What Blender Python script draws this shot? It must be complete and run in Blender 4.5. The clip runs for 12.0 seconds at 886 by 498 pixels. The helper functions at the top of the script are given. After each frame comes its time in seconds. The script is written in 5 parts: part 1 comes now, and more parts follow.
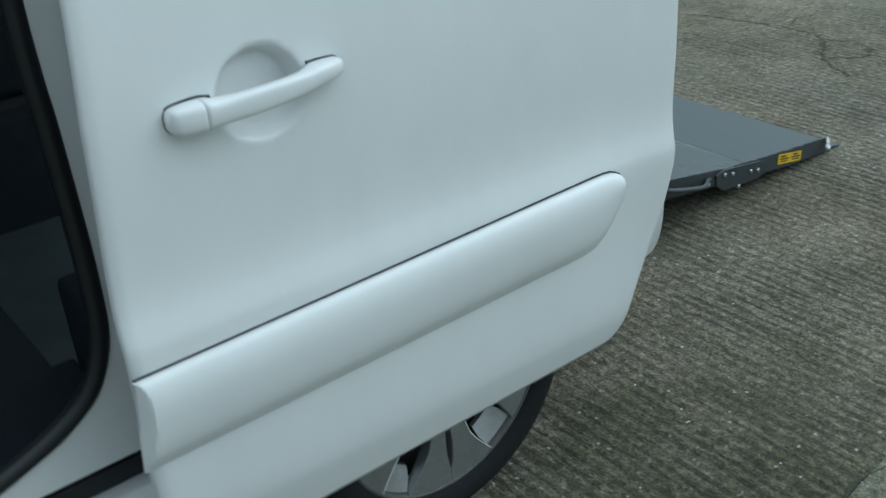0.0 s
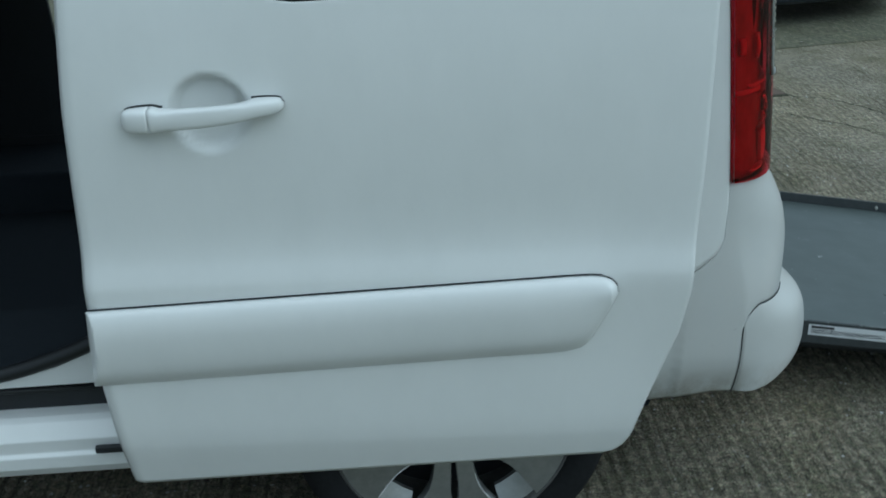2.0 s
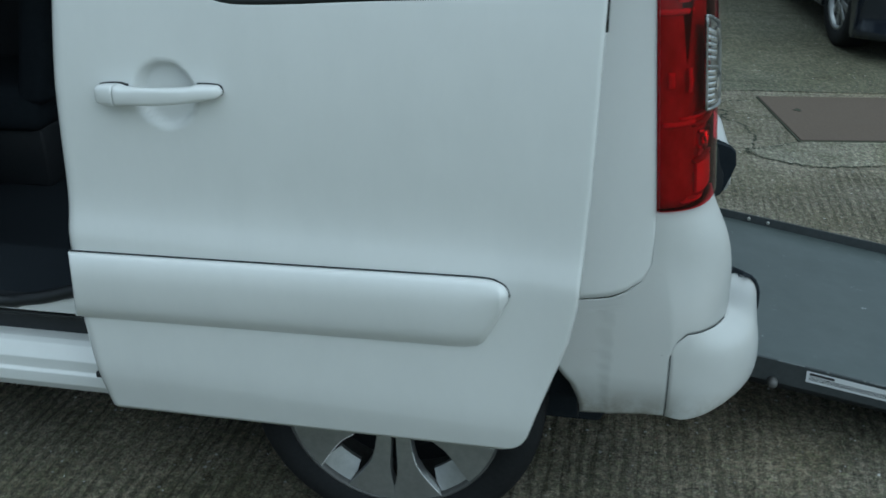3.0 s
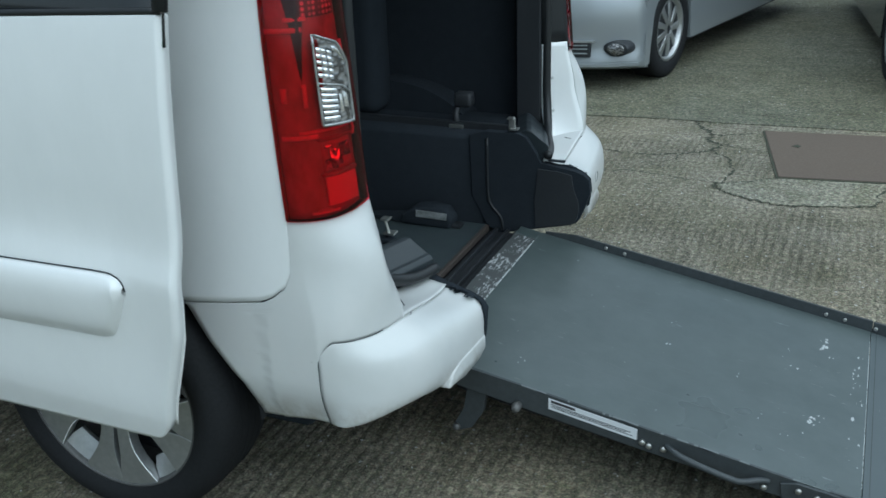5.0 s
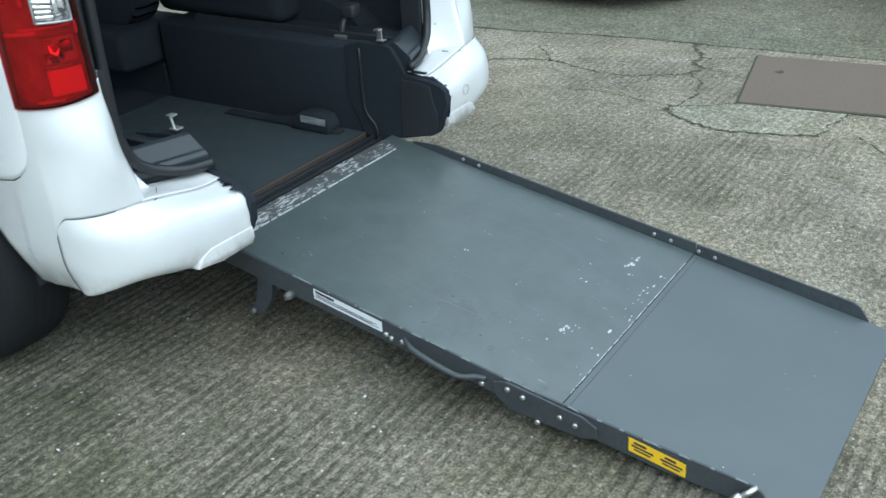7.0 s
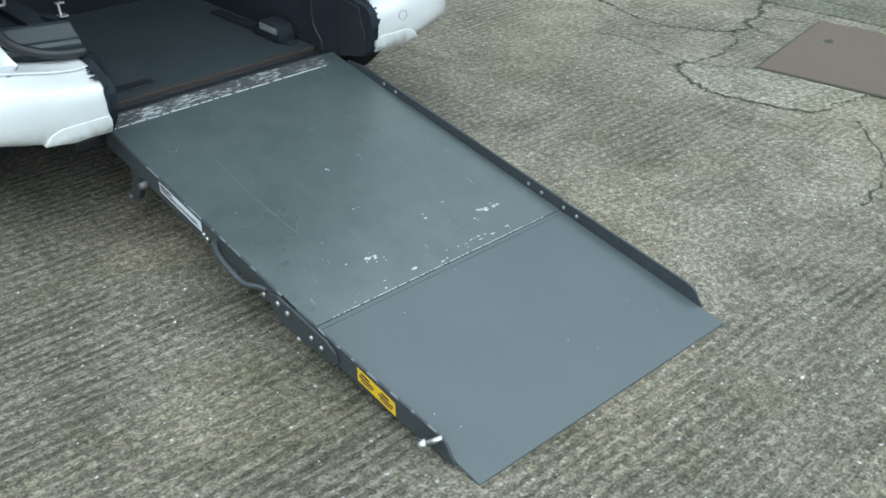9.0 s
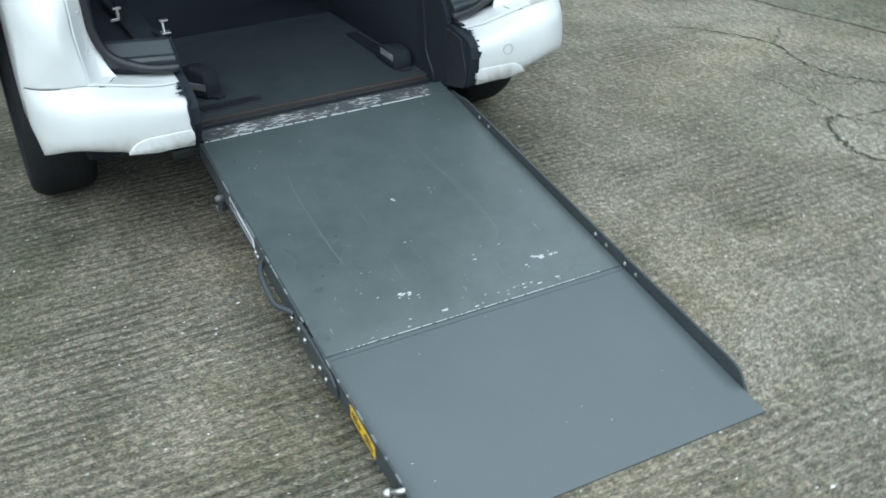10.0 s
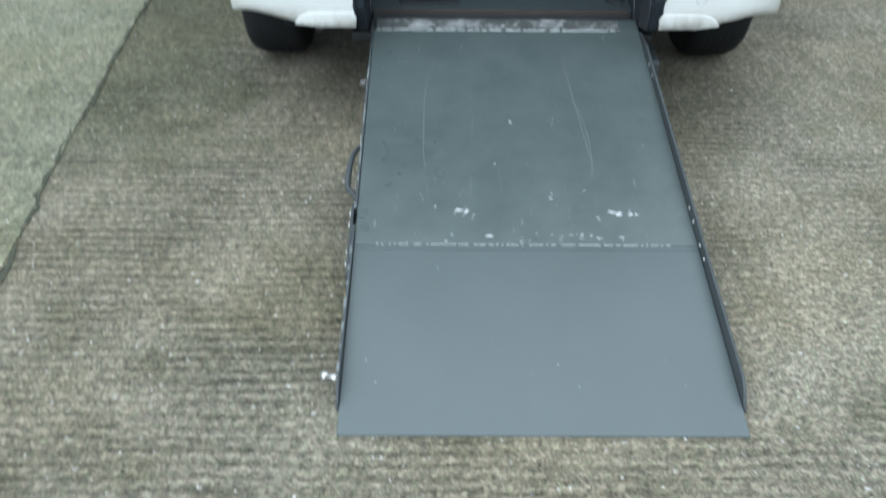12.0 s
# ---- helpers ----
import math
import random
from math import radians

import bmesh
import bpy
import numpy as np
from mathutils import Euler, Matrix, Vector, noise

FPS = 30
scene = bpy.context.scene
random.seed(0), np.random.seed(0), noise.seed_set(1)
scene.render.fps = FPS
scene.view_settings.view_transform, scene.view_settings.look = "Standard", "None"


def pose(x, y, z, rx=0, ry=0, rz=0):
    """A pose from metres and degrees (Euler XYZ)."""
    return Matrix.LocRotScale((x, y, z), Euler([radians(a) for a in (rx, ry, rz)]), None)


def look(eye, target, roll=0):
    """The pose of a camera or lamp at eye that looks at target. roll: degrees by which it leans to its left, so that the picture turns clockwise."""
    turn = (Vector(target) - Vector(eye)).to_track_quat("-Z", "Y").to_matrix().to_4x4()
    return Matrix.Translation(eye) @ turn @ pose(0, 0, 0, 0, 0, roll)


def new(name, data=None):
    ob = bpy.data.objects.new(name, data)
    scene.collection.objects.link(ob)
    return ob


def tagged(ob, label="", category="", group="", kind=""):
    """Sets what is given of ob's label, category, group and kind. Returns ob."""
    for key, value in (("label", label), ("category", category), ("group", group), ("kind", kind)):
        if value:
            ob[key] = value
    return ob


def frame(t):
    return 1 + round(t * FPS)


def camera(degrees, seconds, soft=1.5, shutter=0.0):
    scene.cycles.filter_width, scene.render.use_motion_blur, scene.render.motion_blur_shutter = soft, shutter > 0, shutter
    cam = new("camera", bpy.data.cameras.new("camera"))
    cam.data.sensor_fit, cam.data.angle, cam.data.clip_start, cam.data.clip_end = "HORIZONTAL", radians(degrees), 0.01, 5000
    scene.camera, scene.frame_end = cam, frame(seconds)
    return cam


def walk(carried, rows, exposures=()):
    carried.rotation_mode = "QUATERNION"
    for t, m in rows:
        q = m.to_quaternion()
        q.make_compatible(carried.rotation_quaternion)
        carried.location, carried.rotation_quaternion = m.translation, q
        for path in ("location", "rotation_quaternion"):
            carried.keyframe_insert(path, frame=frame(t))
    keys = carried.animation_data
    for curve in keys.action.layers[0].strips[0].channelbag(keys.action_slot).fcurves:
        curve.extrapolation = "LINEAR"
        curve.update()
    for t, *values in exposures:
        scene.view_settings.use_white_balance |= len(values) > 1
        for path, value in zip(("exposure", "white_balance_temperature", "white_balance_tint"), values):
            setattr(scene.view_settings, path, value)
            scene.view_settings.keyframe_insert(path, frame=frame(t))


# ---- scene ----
cam = camera(47.7, 12.0, shutter=0.4)
PATH = [
    (0, (0.004, 0.028, 1.479), (1.082, 1.412, 0.518), -3.4),
    (0.3, (0.128, -0.013, 1.477), (1.098, 1.419, 0.471), -0.5),
    (0.5, (0.2, -0.043, 1.485), (1.093, 1.439, 0.483), -0.5),
    (0.8, (0.314, -0.109, 1.499), (1.049, 1.474, 0.521), -2.9),
    (1, (0.4, -0.179, 1.499), (0.979, 1.479, 0.542), -2.4),
    (1.3, (0.531, -0.294, 1.512), (0.906, 1.436, 0.581), -0.3),
    (1.5, (0.615, -0.338, 1.525), (0.918, 1.414, 0.609), 0.1),
    (1.8, (0.762, -0.368, 1.512), (0.941, 1.418, 0.63), -3.3),
    (2, (0.865, -0.379, 1.515), (0.956, 1.424, 0.655), -2.2),
    (2.3, (1.019, -0.399, 1.54), (1.036, 1.381, 0.63), -1.2),
    (2.5, (1.123, -0.423, 1.544), (1.061, 1.374, 0.668), -0.9),
    (2.8, (1.311, -0.47, 1.541), (1.062, 1.326, 0.698), -1.1),
    (3, (1.434, -0.493, 1.551), (1.067, 1.284, 0.71), -0.8),
    (3.3, (1.601, -0.499, 1.565), (1.195, 1.273, 0.729), -0.6),
    (3.5, (1.702, -0.477, 1.552), (1.247, 1.29, 0.733), -2.1),
    (3.7, (1.8, -0.43, 1.529), (1.301, 1.335, 0.731), -2.6),
    (5.3, (2.634, -0.226, 1.527), (1.794, 1.409, 0.739), -2.6),
    (5.5, (2.725, -0.18, 1.513), (1.822, 1.409, 0.701), -3.1),
    (5.8, (2.861, -0.131, 1.521), (1.959, 1.452, 0.695), -2.9),
    (6, (2.967, -0.102, 1.529), (2.056, 1.476, 0.704), -3.4),
    (6.3, (3.135, -0.075, 1.521), (2.151, 1.461, 0.702), -2.2),
    (6.5, (3.249, -0.056, 1.522), (2.212, 1.445, 0.703), -2.4),
    (6.8, (3.391, -0.013, 1.514), (2.395, 1.478, 0.628), -1.7),
    (7, (3.474, 0.033, 1.503), (2.46, 1.5, 0.598), -3.5),
    (7.2, (3.557, 0.095, 1.493), (2.507, 1.549, 0.608), -4.5),
    (7.5, (3.679, 0.19, 1.492), (2.633, 1.594, 0.524), -3.6),
    (7.7, (3.775, 0.244, 1.498), (2.768, 1.667, 0.519), -1.6),
    (9.3, (4.358, 0.807, 1.481), (2.984, 1.863, 0.482), -2.1),
    (9.5, (4.393, 0.9, 1.482), (2.983, 1.914, 0.489), -2.8),
    (9.8, (4.465, 1.055, 1.472), (2.991, 1.938, 0.449), -3.1),
    (10, (4.51, 1.156, 1.486), (2.93, 1.909, 0.518), -2.7),
    (10.3, (4.567, 1.307, 1.488), (2.967, 2.034, 0.532), -1.5),
    (10.5, (4.587, 1.393, 1.483), (2.935, 2.057, 0.572), -2.2),
    (10.8, (4.596, 1.549, 1.456), (2.928, 2.071, 0.483), -3.0),
    (11, (4.596, 1.631, 1.464), (2.915, 2.09, 0.483), -0.5),
    (11.3, (4.624, 1.75, 1.472), (2.911, 2.056, 0.486), -1.0),
    (11.5, (4.666, 1.829, 1.462), (2.922, 1.985, 0.496), -3.1),
    (11.8, (4.72, 1.961, 1.425), (2.976, 1.971, 0.445), -1.1),
    (12, (4.718, 1.945, 1.44), (3.028, 1.96, 0.371), 0.6),
]
walk(cam, [(t, look(eye, target, roll)) for t, eye, target, roll in PATH], [
    (0, 0.52, 5360, -5), (1, 0.28, 5300, -5), (2.5, 0.25, 5270, -6), (3.7, 0.38, 5280, -6), (5.5, 0.99, 5400, -1), (6.5, 1.38, 5420, 0), (7.7, 1.47, 5450, 0), (9.5, 1.41, 5550, 0), (10.5, 1.53, 5550, 0), (12, 1.61, 5600, 1)])

# ---- light ----
world = bpy.data.worlds.new("overcast_sky")
scene.world = world
world.use_nodes = True
wn = world.node_tree.nodes
sky = wn.new("ShaderNodeTexSky")
sky.sky_type = "NISHITA"
sky.sun_disc = False
sky.sun_elevation = radians(46)
sky.sun_rotation = radians(125)
sky.air_density, sky.dust_density, sky.ozone_density = 1.2, 2.0, 1.2
cloud = wn.new("ShaderNodeHueSaturation")
cloud.inputs["Saturation"].default_value = 0.3
world.node_tree.links.new(sky.outputs[0], cloud.inputs["Color"])
world.node_tree.links.new(cloud.outputs[0], wn["Background"].inputs[0])
wn["Background"].inputs[1].default_value = 0.065
sun = new("sun", bpy.data.lights.new("sun", "SUN"))
sun.data.energy = 1.5
sun.data.angle = radians(115)
sun.data.color = (1.0, 0.98, 0.95)
sun.matrix_world = look((2.7, 1.45, 4.6), (1.5, 1.8, 0.0))

# ---- materials ----


def material(name, colour, rough=0.5, metal=0.0, coat=0.0, spec=0.5):
    m = bpy.data.materials.new(name)
    m.use_nodes = True
    b = m.node_tree.nodes["Principled BSDF"]
    b.inputs["Base Color"].default_value = (*colour, 1)
    b.inputs["Roughness"].default_value = rough
    b.inputs["Metallic"].default_value = metal
    b.inputs["Coat Weight"].default_value = coat
    b.inputs["Coat Roughness"].default_value = 0.065
    b.inputs["Specular IOR Level"].default_value = spec
    return m


def node(m, kind, **values):
    n = m.node_tree.nodes.new(kind)
    for key, value in values.items():
        n.inputs[key.replace("_", " ")].default_value = value
    return n


def link(m, a, b):
    m.node_tree.links.new(a, b)


def place(m, scale=(1, 1, 1)):
    """Coordinates in metres of the world."""
    g = node(m, "ShaderNodeNewGeometry")
    v = node(m, "ShaderNodeVectorMath")
    v.operation = "MULTIPLY"
    link(m, g.outputs["Position"], v.inputs[0])
    v.inputs[1].default_value = scale
    return v.outputs[0]


def noise_at(m, scale, detail=4, rough=0.6, stretch=(1, 1, 1)):
    n = node(m, "ShaderNodeTexNoise", Scale=scale, Detail=detail, Roughness=rough)
    link(m, place(m, stretch), n.inputs["Vector"])
    return n.outputs["Fac"]


def ramp_of(m, fac, stops):
    r = node(m, "ShaderNodeValToRGB")
    while len(r.color_ramp.elements) < len(stops):
        r.color_ramp.elements.new(0.5)
    for e, (p, c) in zip(r.color_ramp.elements, stops):
        e.position = p
        e.color = (*c, 1) if len(c) == 3 else c
    link(m, fac, r.inputs["Fac"])
    return r.outputs["Color"]


def mix(m, fac, a, b, how="MIX"):
    x = node(m, "ShaderNodeMix")
    x.data_type, x.blend_type = "RGBA", how
    for socket, value in ((x.inputs[0], fac), (x.inputs[6], a), (x.inputs[7], b)):
        if isinstance(value, (int, float)):
            socket.default_value = value
        elif isinstance(value, tuple):
            socket.default_value = (*value, 1)
        else:
            link(m, value, socket)
    return x.outputs[2]


def axis_of(m, axis):
    g, x = node(m, "ShaderNodeNewGeometry"), node(m, "ShaderNodeSeparateXYZ")
    link(m, g.outputs["Position"], x.inputs[0])
    return x.outputs[axis]


def math_of(m, how, *values):
    n = node(m, "ShaderNodeMath")
    n.operation = how
    for socket, value in zip(n.inputs, values):
        if isinstance(value, (int, float)):
            socket.default_value = value
        else:
            link(m, value, socket)
    return n.outputs[0]


def bump(m, height, strength, distance, before=None):
    b = node(m, "ShaderNodeBump", Strength=strength, Distance=distance)
    link(m, height, b.inputs["Height"])
    if before:
        link(m, before, b.inputs["Normal"])
    return b.outputs["Normal"]


def out(m, colour=None, rough=None, normal=None):
    b = m.node_tree.nodes["Principled BSDF"]
    for key, value in (("Base Color", colour), ("Roughness", rough), ("Normal", normal)):
        if value is not None:
            link(m, value, b.inputs[key])
    return m


def grey(v):
    return (v, v, v)


def speckled(name, dark, light, rough, scale, strength=0.25, distance=0.002, stretch=(1, 1, 1), spec=0.5):
    m = material(name, light, rough, 0, 0, spec)
    a = noise_at(m, scale, 6, 0.65, stretch)
    b = noise_at(m, scale * 0.06, 3)
    c = ramp_of(m, a, [(0.3, dark), (0.7, light)])
    c = mix(m, 0.35, c, ramp_of(m, b, [(0.3, dark), (0.75, light)]))
    r = ramp_of(m, b, [(0.2, grey(max(rough - 0.12, 0.02))), (0.8, grey(min(rough + 0.12, 1)))])
    return out(m, c, r, bump(m, a, strength, distance))


# white car paint, with road film low down in streaks
PAINT = material("white_car_paint", (0.80, 0.815, 0.81), 0.32, 0, 0.6)
film = ramp_of(PAINT, noise_at(PAINT, 5, 6, 0.7, (1, 1, 0.5)), [(0.35, (0.80, 0.812, 0.806)), (0.75, (0.75, 0.764, 0.758))])
out(PAINT, film, ramp_of(PAINT, noise_at(PAINT, 9, 5), [(0.3, grey(0.28)), (0.8, grey(0.4))]))
BUMPER = material("white_bumper_paint", (0.8, 0.81, 0.8), 0.36, 0, 0.4)
scuff = ramp_of(BUMPER, noise_at(BUMPER, 38, 8, 0.75, (0.5, 0.5, 1.6)), [(0.64, (0.58, 0.585, 0.575)), (0.74, (0.26, 0.26, 0.24))])
clean = ramp_of(BUMPER, noise_at(BUMPER, 4, 4, 0.6), [(0.35, (0.60, 0.612, 0.606)), (0.7, (0.54, 0.55, 0.54))])
coat = mix(BUMPER, ramp_of(BUMPER, noise_at(BUMPER, 6, 3), [(0.50, grey(0)), (0.66, grey(1))]), clean, scuff)
splash = node(BUMPER, "ShaderNodeSeparateXYZ")
link(BUMPER, place(BUMPER), splash.inputs[0])
low = ramp_of(BUMPER, splash.outputs["Z"], [(0.365, grey(1.0)), (0.43, grey(0.0))])
grime = ramp_of(BUMPER, noise_at(BUMPER, 17, 7, 0.7, (1, 1, 0.6)), [(0.40, grey(0.0)), (0.62, grey(0.75))])
out(BUMPER, mix(BUMPER, mix(BUMPER, 1.0, low, grime, "MULTIPLY"), coat, (0.30, 0.275, 0.23)))
BLACK = speckled("black_plastic", (0.011, 0.013, 0.016), (0.025, 0.028, 0.032), 0.55, 260, 0.3, 0.0006)
TRIM = speckled("grey_black_trim", (0.015, 0.020, 0.024), (0.027, 0.035, 0.040), 0.45, 300, 0.3, 0.0006)
CARPET = speckled("black_carpet", (0.016, 0.020, 0.025), (0.031, 0.037, 0.045), 0.95, 420, 0.8, 0.003, spec=0.1)
RUBBER = speckled("tyre_rubber", (0.010, 0.011, 0.012), (0.020, 0.021, 0.023), 0.78, 120, 0.3, 0.001, spec=0.2)
SEAL = material("rubber_seal", (0.012, 0.014, 0.016), 0.45)
VINYL = speckled("grey_vinyl_floor", (0.024, 0.033, 0.037), (0.052, 0.066, 0.070), 0.55, 180, 0.4, 0.001)
ALLOY = speckled("silver_alloy", (0.36, 0.37, 0.37), (0.50, 0.51, 0.51), 0.34, 60, 0.05, 0.0005)
ALLOY.node_tree.nodes["Principled BSDF"].inputs["Metallic"].default_value = 0.75
STEEL = speckled("zinc_steel", (0.4, 0.4, 0.38), (0.6, 0.6, 0.58), 0.35, 80, 0.1, 0.0005)
STEEL.node_tree.nodes["Principled BSDF"].inputs["Metallic"].default_value = 0.9


def lens(name, tint):
    """Clear or tinted lamp cover: what lies behind it shows through."""
    m = bpy.data.materials.new(name)
    m.use_nodes = True
    n = m.node_tree.nodes
    n.remove(n["Principled BSDF"])
    through_it, shine, both = n.new("ShaderNodeBsdfTransparent"), n.new("ShaderNodeBsdfGlossy"), n.new("ShaderNodeMixShader")
    through_it.inputs["Color"].default_value = (*tint, 1)
    shine.inputs["Roughness"].default_value = 0.065
    f = n.new("ShaderNodeFresnel")
    f.inputs["IOR"].default_value = 1.45
    link(m, f.outputs[0], both.inputs[0])
    link(m, through_it.outputs[0], both.inputs[1])
    link(m, shine.outputs[0], both.inputs[2])
    link(m, both.outputs[0], n["Material Output"].inputs["Surface"])
    return m


REDLENS = lens("red_lamp_cover", (0.86, 0.020, 0.062))
CHAMBER = speckled("dull_lamp_chamber", (0.20, 0.19, 0.19), (0.60, 0.58, 0.58), 0.3, 40, 0.6, 0.006, (1, 1, 0.5))
FACET = material("faceted_reflector", (0.9, 0.9, 0.9), 0.12, 0.9)
facets = node(FACET, "ShaderNodeTexVoronoi", Scale=55.0)
link(FACET, place(FACET, (1, 1, 0.7)), facets.inputs["Vector"])
out(FACET, ramp_of(FACET, facets.outputs["Color"], [(0.2, grey(0.25)), (0.5, grey(0.75)), (0.8, grey(0.98))]), None, bump(FACET, facets.outputs["Distance"], 1.0, 0.012))
BRIGHT = material("bright_lamp_chamber", (0.93, 0.93, 0.93), 0.3)
DOTS = material("dotted_reflector", (0.8, 0.8, 0.8), 0.25)
dots = node(DOTS, "ShaderNodeTexVoronoi", Scale=95, Randomness=0.0)
link(DOTS, place(DOTS), dots.inputs["Vector"])
out(DOTS, ramp_of(DOTS, dots.outputs["Distance"], [(0.25, grey(0.95)), (0.5, grey(0.15))]))
RED = material("red_lens", (0.33, 0.004, 0.012), 0.12, 0, 0.8)
CHROME = material("bright_reflector", (0.92, 0.93, 0.93), 0.16, 0.85)
REDCELL = material("deep_lamp_cell", (0.55, 0.54, 0.54), 0.3)
CLEAR = material("clear_lamp_glass", (0.34, 0.36, 0.36), 0.14, 0.6, 0.8)
cells = node(CLEAR, "ShaderNodeTexVoronoi", Scale=70.0)
link(CLEAR, place(CLEAR, (1, 1, 1.6)), cells.inputs["Vector"])
out(CLEAR, ramp_of(CLEAR, cells.outputs["Distance"], [(0.1, grey(0.42)), (0.45, grey(0.28)), (0.65, grey(0.10))]), None, bump(CLEAR, cells.outputs["Distance"], 0.5, 0.004))
GLASS = material("dark_tinted_glass", (0.015, 0.018, 0.022), 0.05, 0, 0.5)
DULL = speckled("dull_zinc", (0.05, 0.05, 0.05), (0.13, 0.13, 0.125), 0.45, 80, 0.2, 0.0005)
GAP = material("grey_panel_gap", (0.06, 0.064, 0.066), 0.7)
RUST = speckled("rusty_edge", (0.024, 0.019, 0.016), (0.055, 0.043, 0.036), 0.8, 150, 0.5, 0.001)
STICKER = material("white_sticker", (0.62, 0.64, 0.66), 0.4)
YELLOW = material("yellow_sticker", (0.72, 0.46, 0.01), 0.4)
INK = material("dark_ink", (0.03, 0.03, 0.035), 0.5)
SILVER = material("silver_car_paint", (0.30, 0.325, 0.34), 0.3, 0.35, 0.8)
DARKCAR = material("dark_blue_car_paint", (0.012, 0.017, 0.028), 0.25, 0.1, 0.8)
PLATE = material("white_number_plate", (0.75, 0.76, 0.74), 0.35)

PLATEGREY = speckled("scuffed_grey_plate", (0.05, 0.052, 0.052), (0.42, 0.44, 0.44), 0.45, 45, 0.2, 0.0005)
RAMP = material("grey_ramp_paint", (0.08, 0.09, 0.095), 0.34, 0, 0, 0.8)
ra = noise_at(RAMP, 14, 6, 0.65)
rb = noise_at(RAMP, 3, 3)
rc = ramp_of(RAMP, ra, [(0.1, (0.050, 0.064, 0.064)), (0.9, (0.086, 0.104, 0.103))])
rc = mix(RAMP, 1.0, rc, ramp_of(RAMP, noise_at(RAMP, 4.5, 5, 0.7, (0.7, 1, 1)), [(0.36, (1.08, 1.08, 1.08)), (0.52, (0.98, 1.0, 0.99)), (0.68, (0.86, 0.89, 0.88))]), "MULTIPLY")
rs = noise_at(RAMP, 60, 3, 0.5, (0.25, 1, 1))
rc = mix(RAMP, ramp_of(RAMP, rs, [(0.70, grey(0)), (0.76, grey(0.5))]), rc, (0.30, 0.32, 0.32))
out(RAMP, rc, ramp_of(RAMP, rb, [(0.3, grey(0.27)), (0.75, grey(0.40))]), bump(RAMP, noise_at(RAMP, 260, 2), 0.08, 0.0005))
RAMPLOW = material("clean_grey_ramp_paint", (0.13, 0.145, 0.155), 0.30, 0, 0, 0.6)
la = noise_at(RAMPLOW, 5, 4, 0.6)
out(RAMPLOW, ramp_of(RAMPLOW, la, [(0.1, (0.060, 0.075, 0.078)), (0.9, (0.078, 0.094, 0.098))]), ramp_of(RAMPLOW, la, [(0.1, grey(0.30)), (0.9, grey(0.40))]), bump(RAMPLOW, noise_at(RAMPLOW, 500, 2), 0.12, 0.0005))
RAMPSIDE = speckled("dark_ramp_steel", (0.028, 0.033, 0.036), (0.052, 0.060, 0.064), 0.5, 60, 0.2, 0.001)
WORN = material("worn_ramp_edge", (0.08, 0.085, 0.085), 0.5)
wn2 = math_of(WORN, "ADD", math_of(WORN, "MULTIPLY", noise_at(WORN, 120, 8, 0.74, (1, 0.3, 1)), 0.7), math_of(WORN, "MULTIPLY", noise_at(WORN, 22, 3, 0.6, (1, 0.4, 1)), 0.3))
out(WORN, ramp_of(WORN, wn2, [(0.53, (0.055, 0.06, 0.06)), (0.57, (0.40, 0.41, 0.41))]), ramp_of(WORN, wn2, [(0.5, grey(0.55)), (0.6, grey(0.35))]))
CHIP = material("bare_metal_chip", (0.44, 0.46, 0.46), 0.45)
SCRATCH = material("pale_scratch", (0.135, 0.15, 0.152), 0.5)

CONCRETE = material("ribbed_concrete", (0.22, 0.22, 0.19), 0.9)


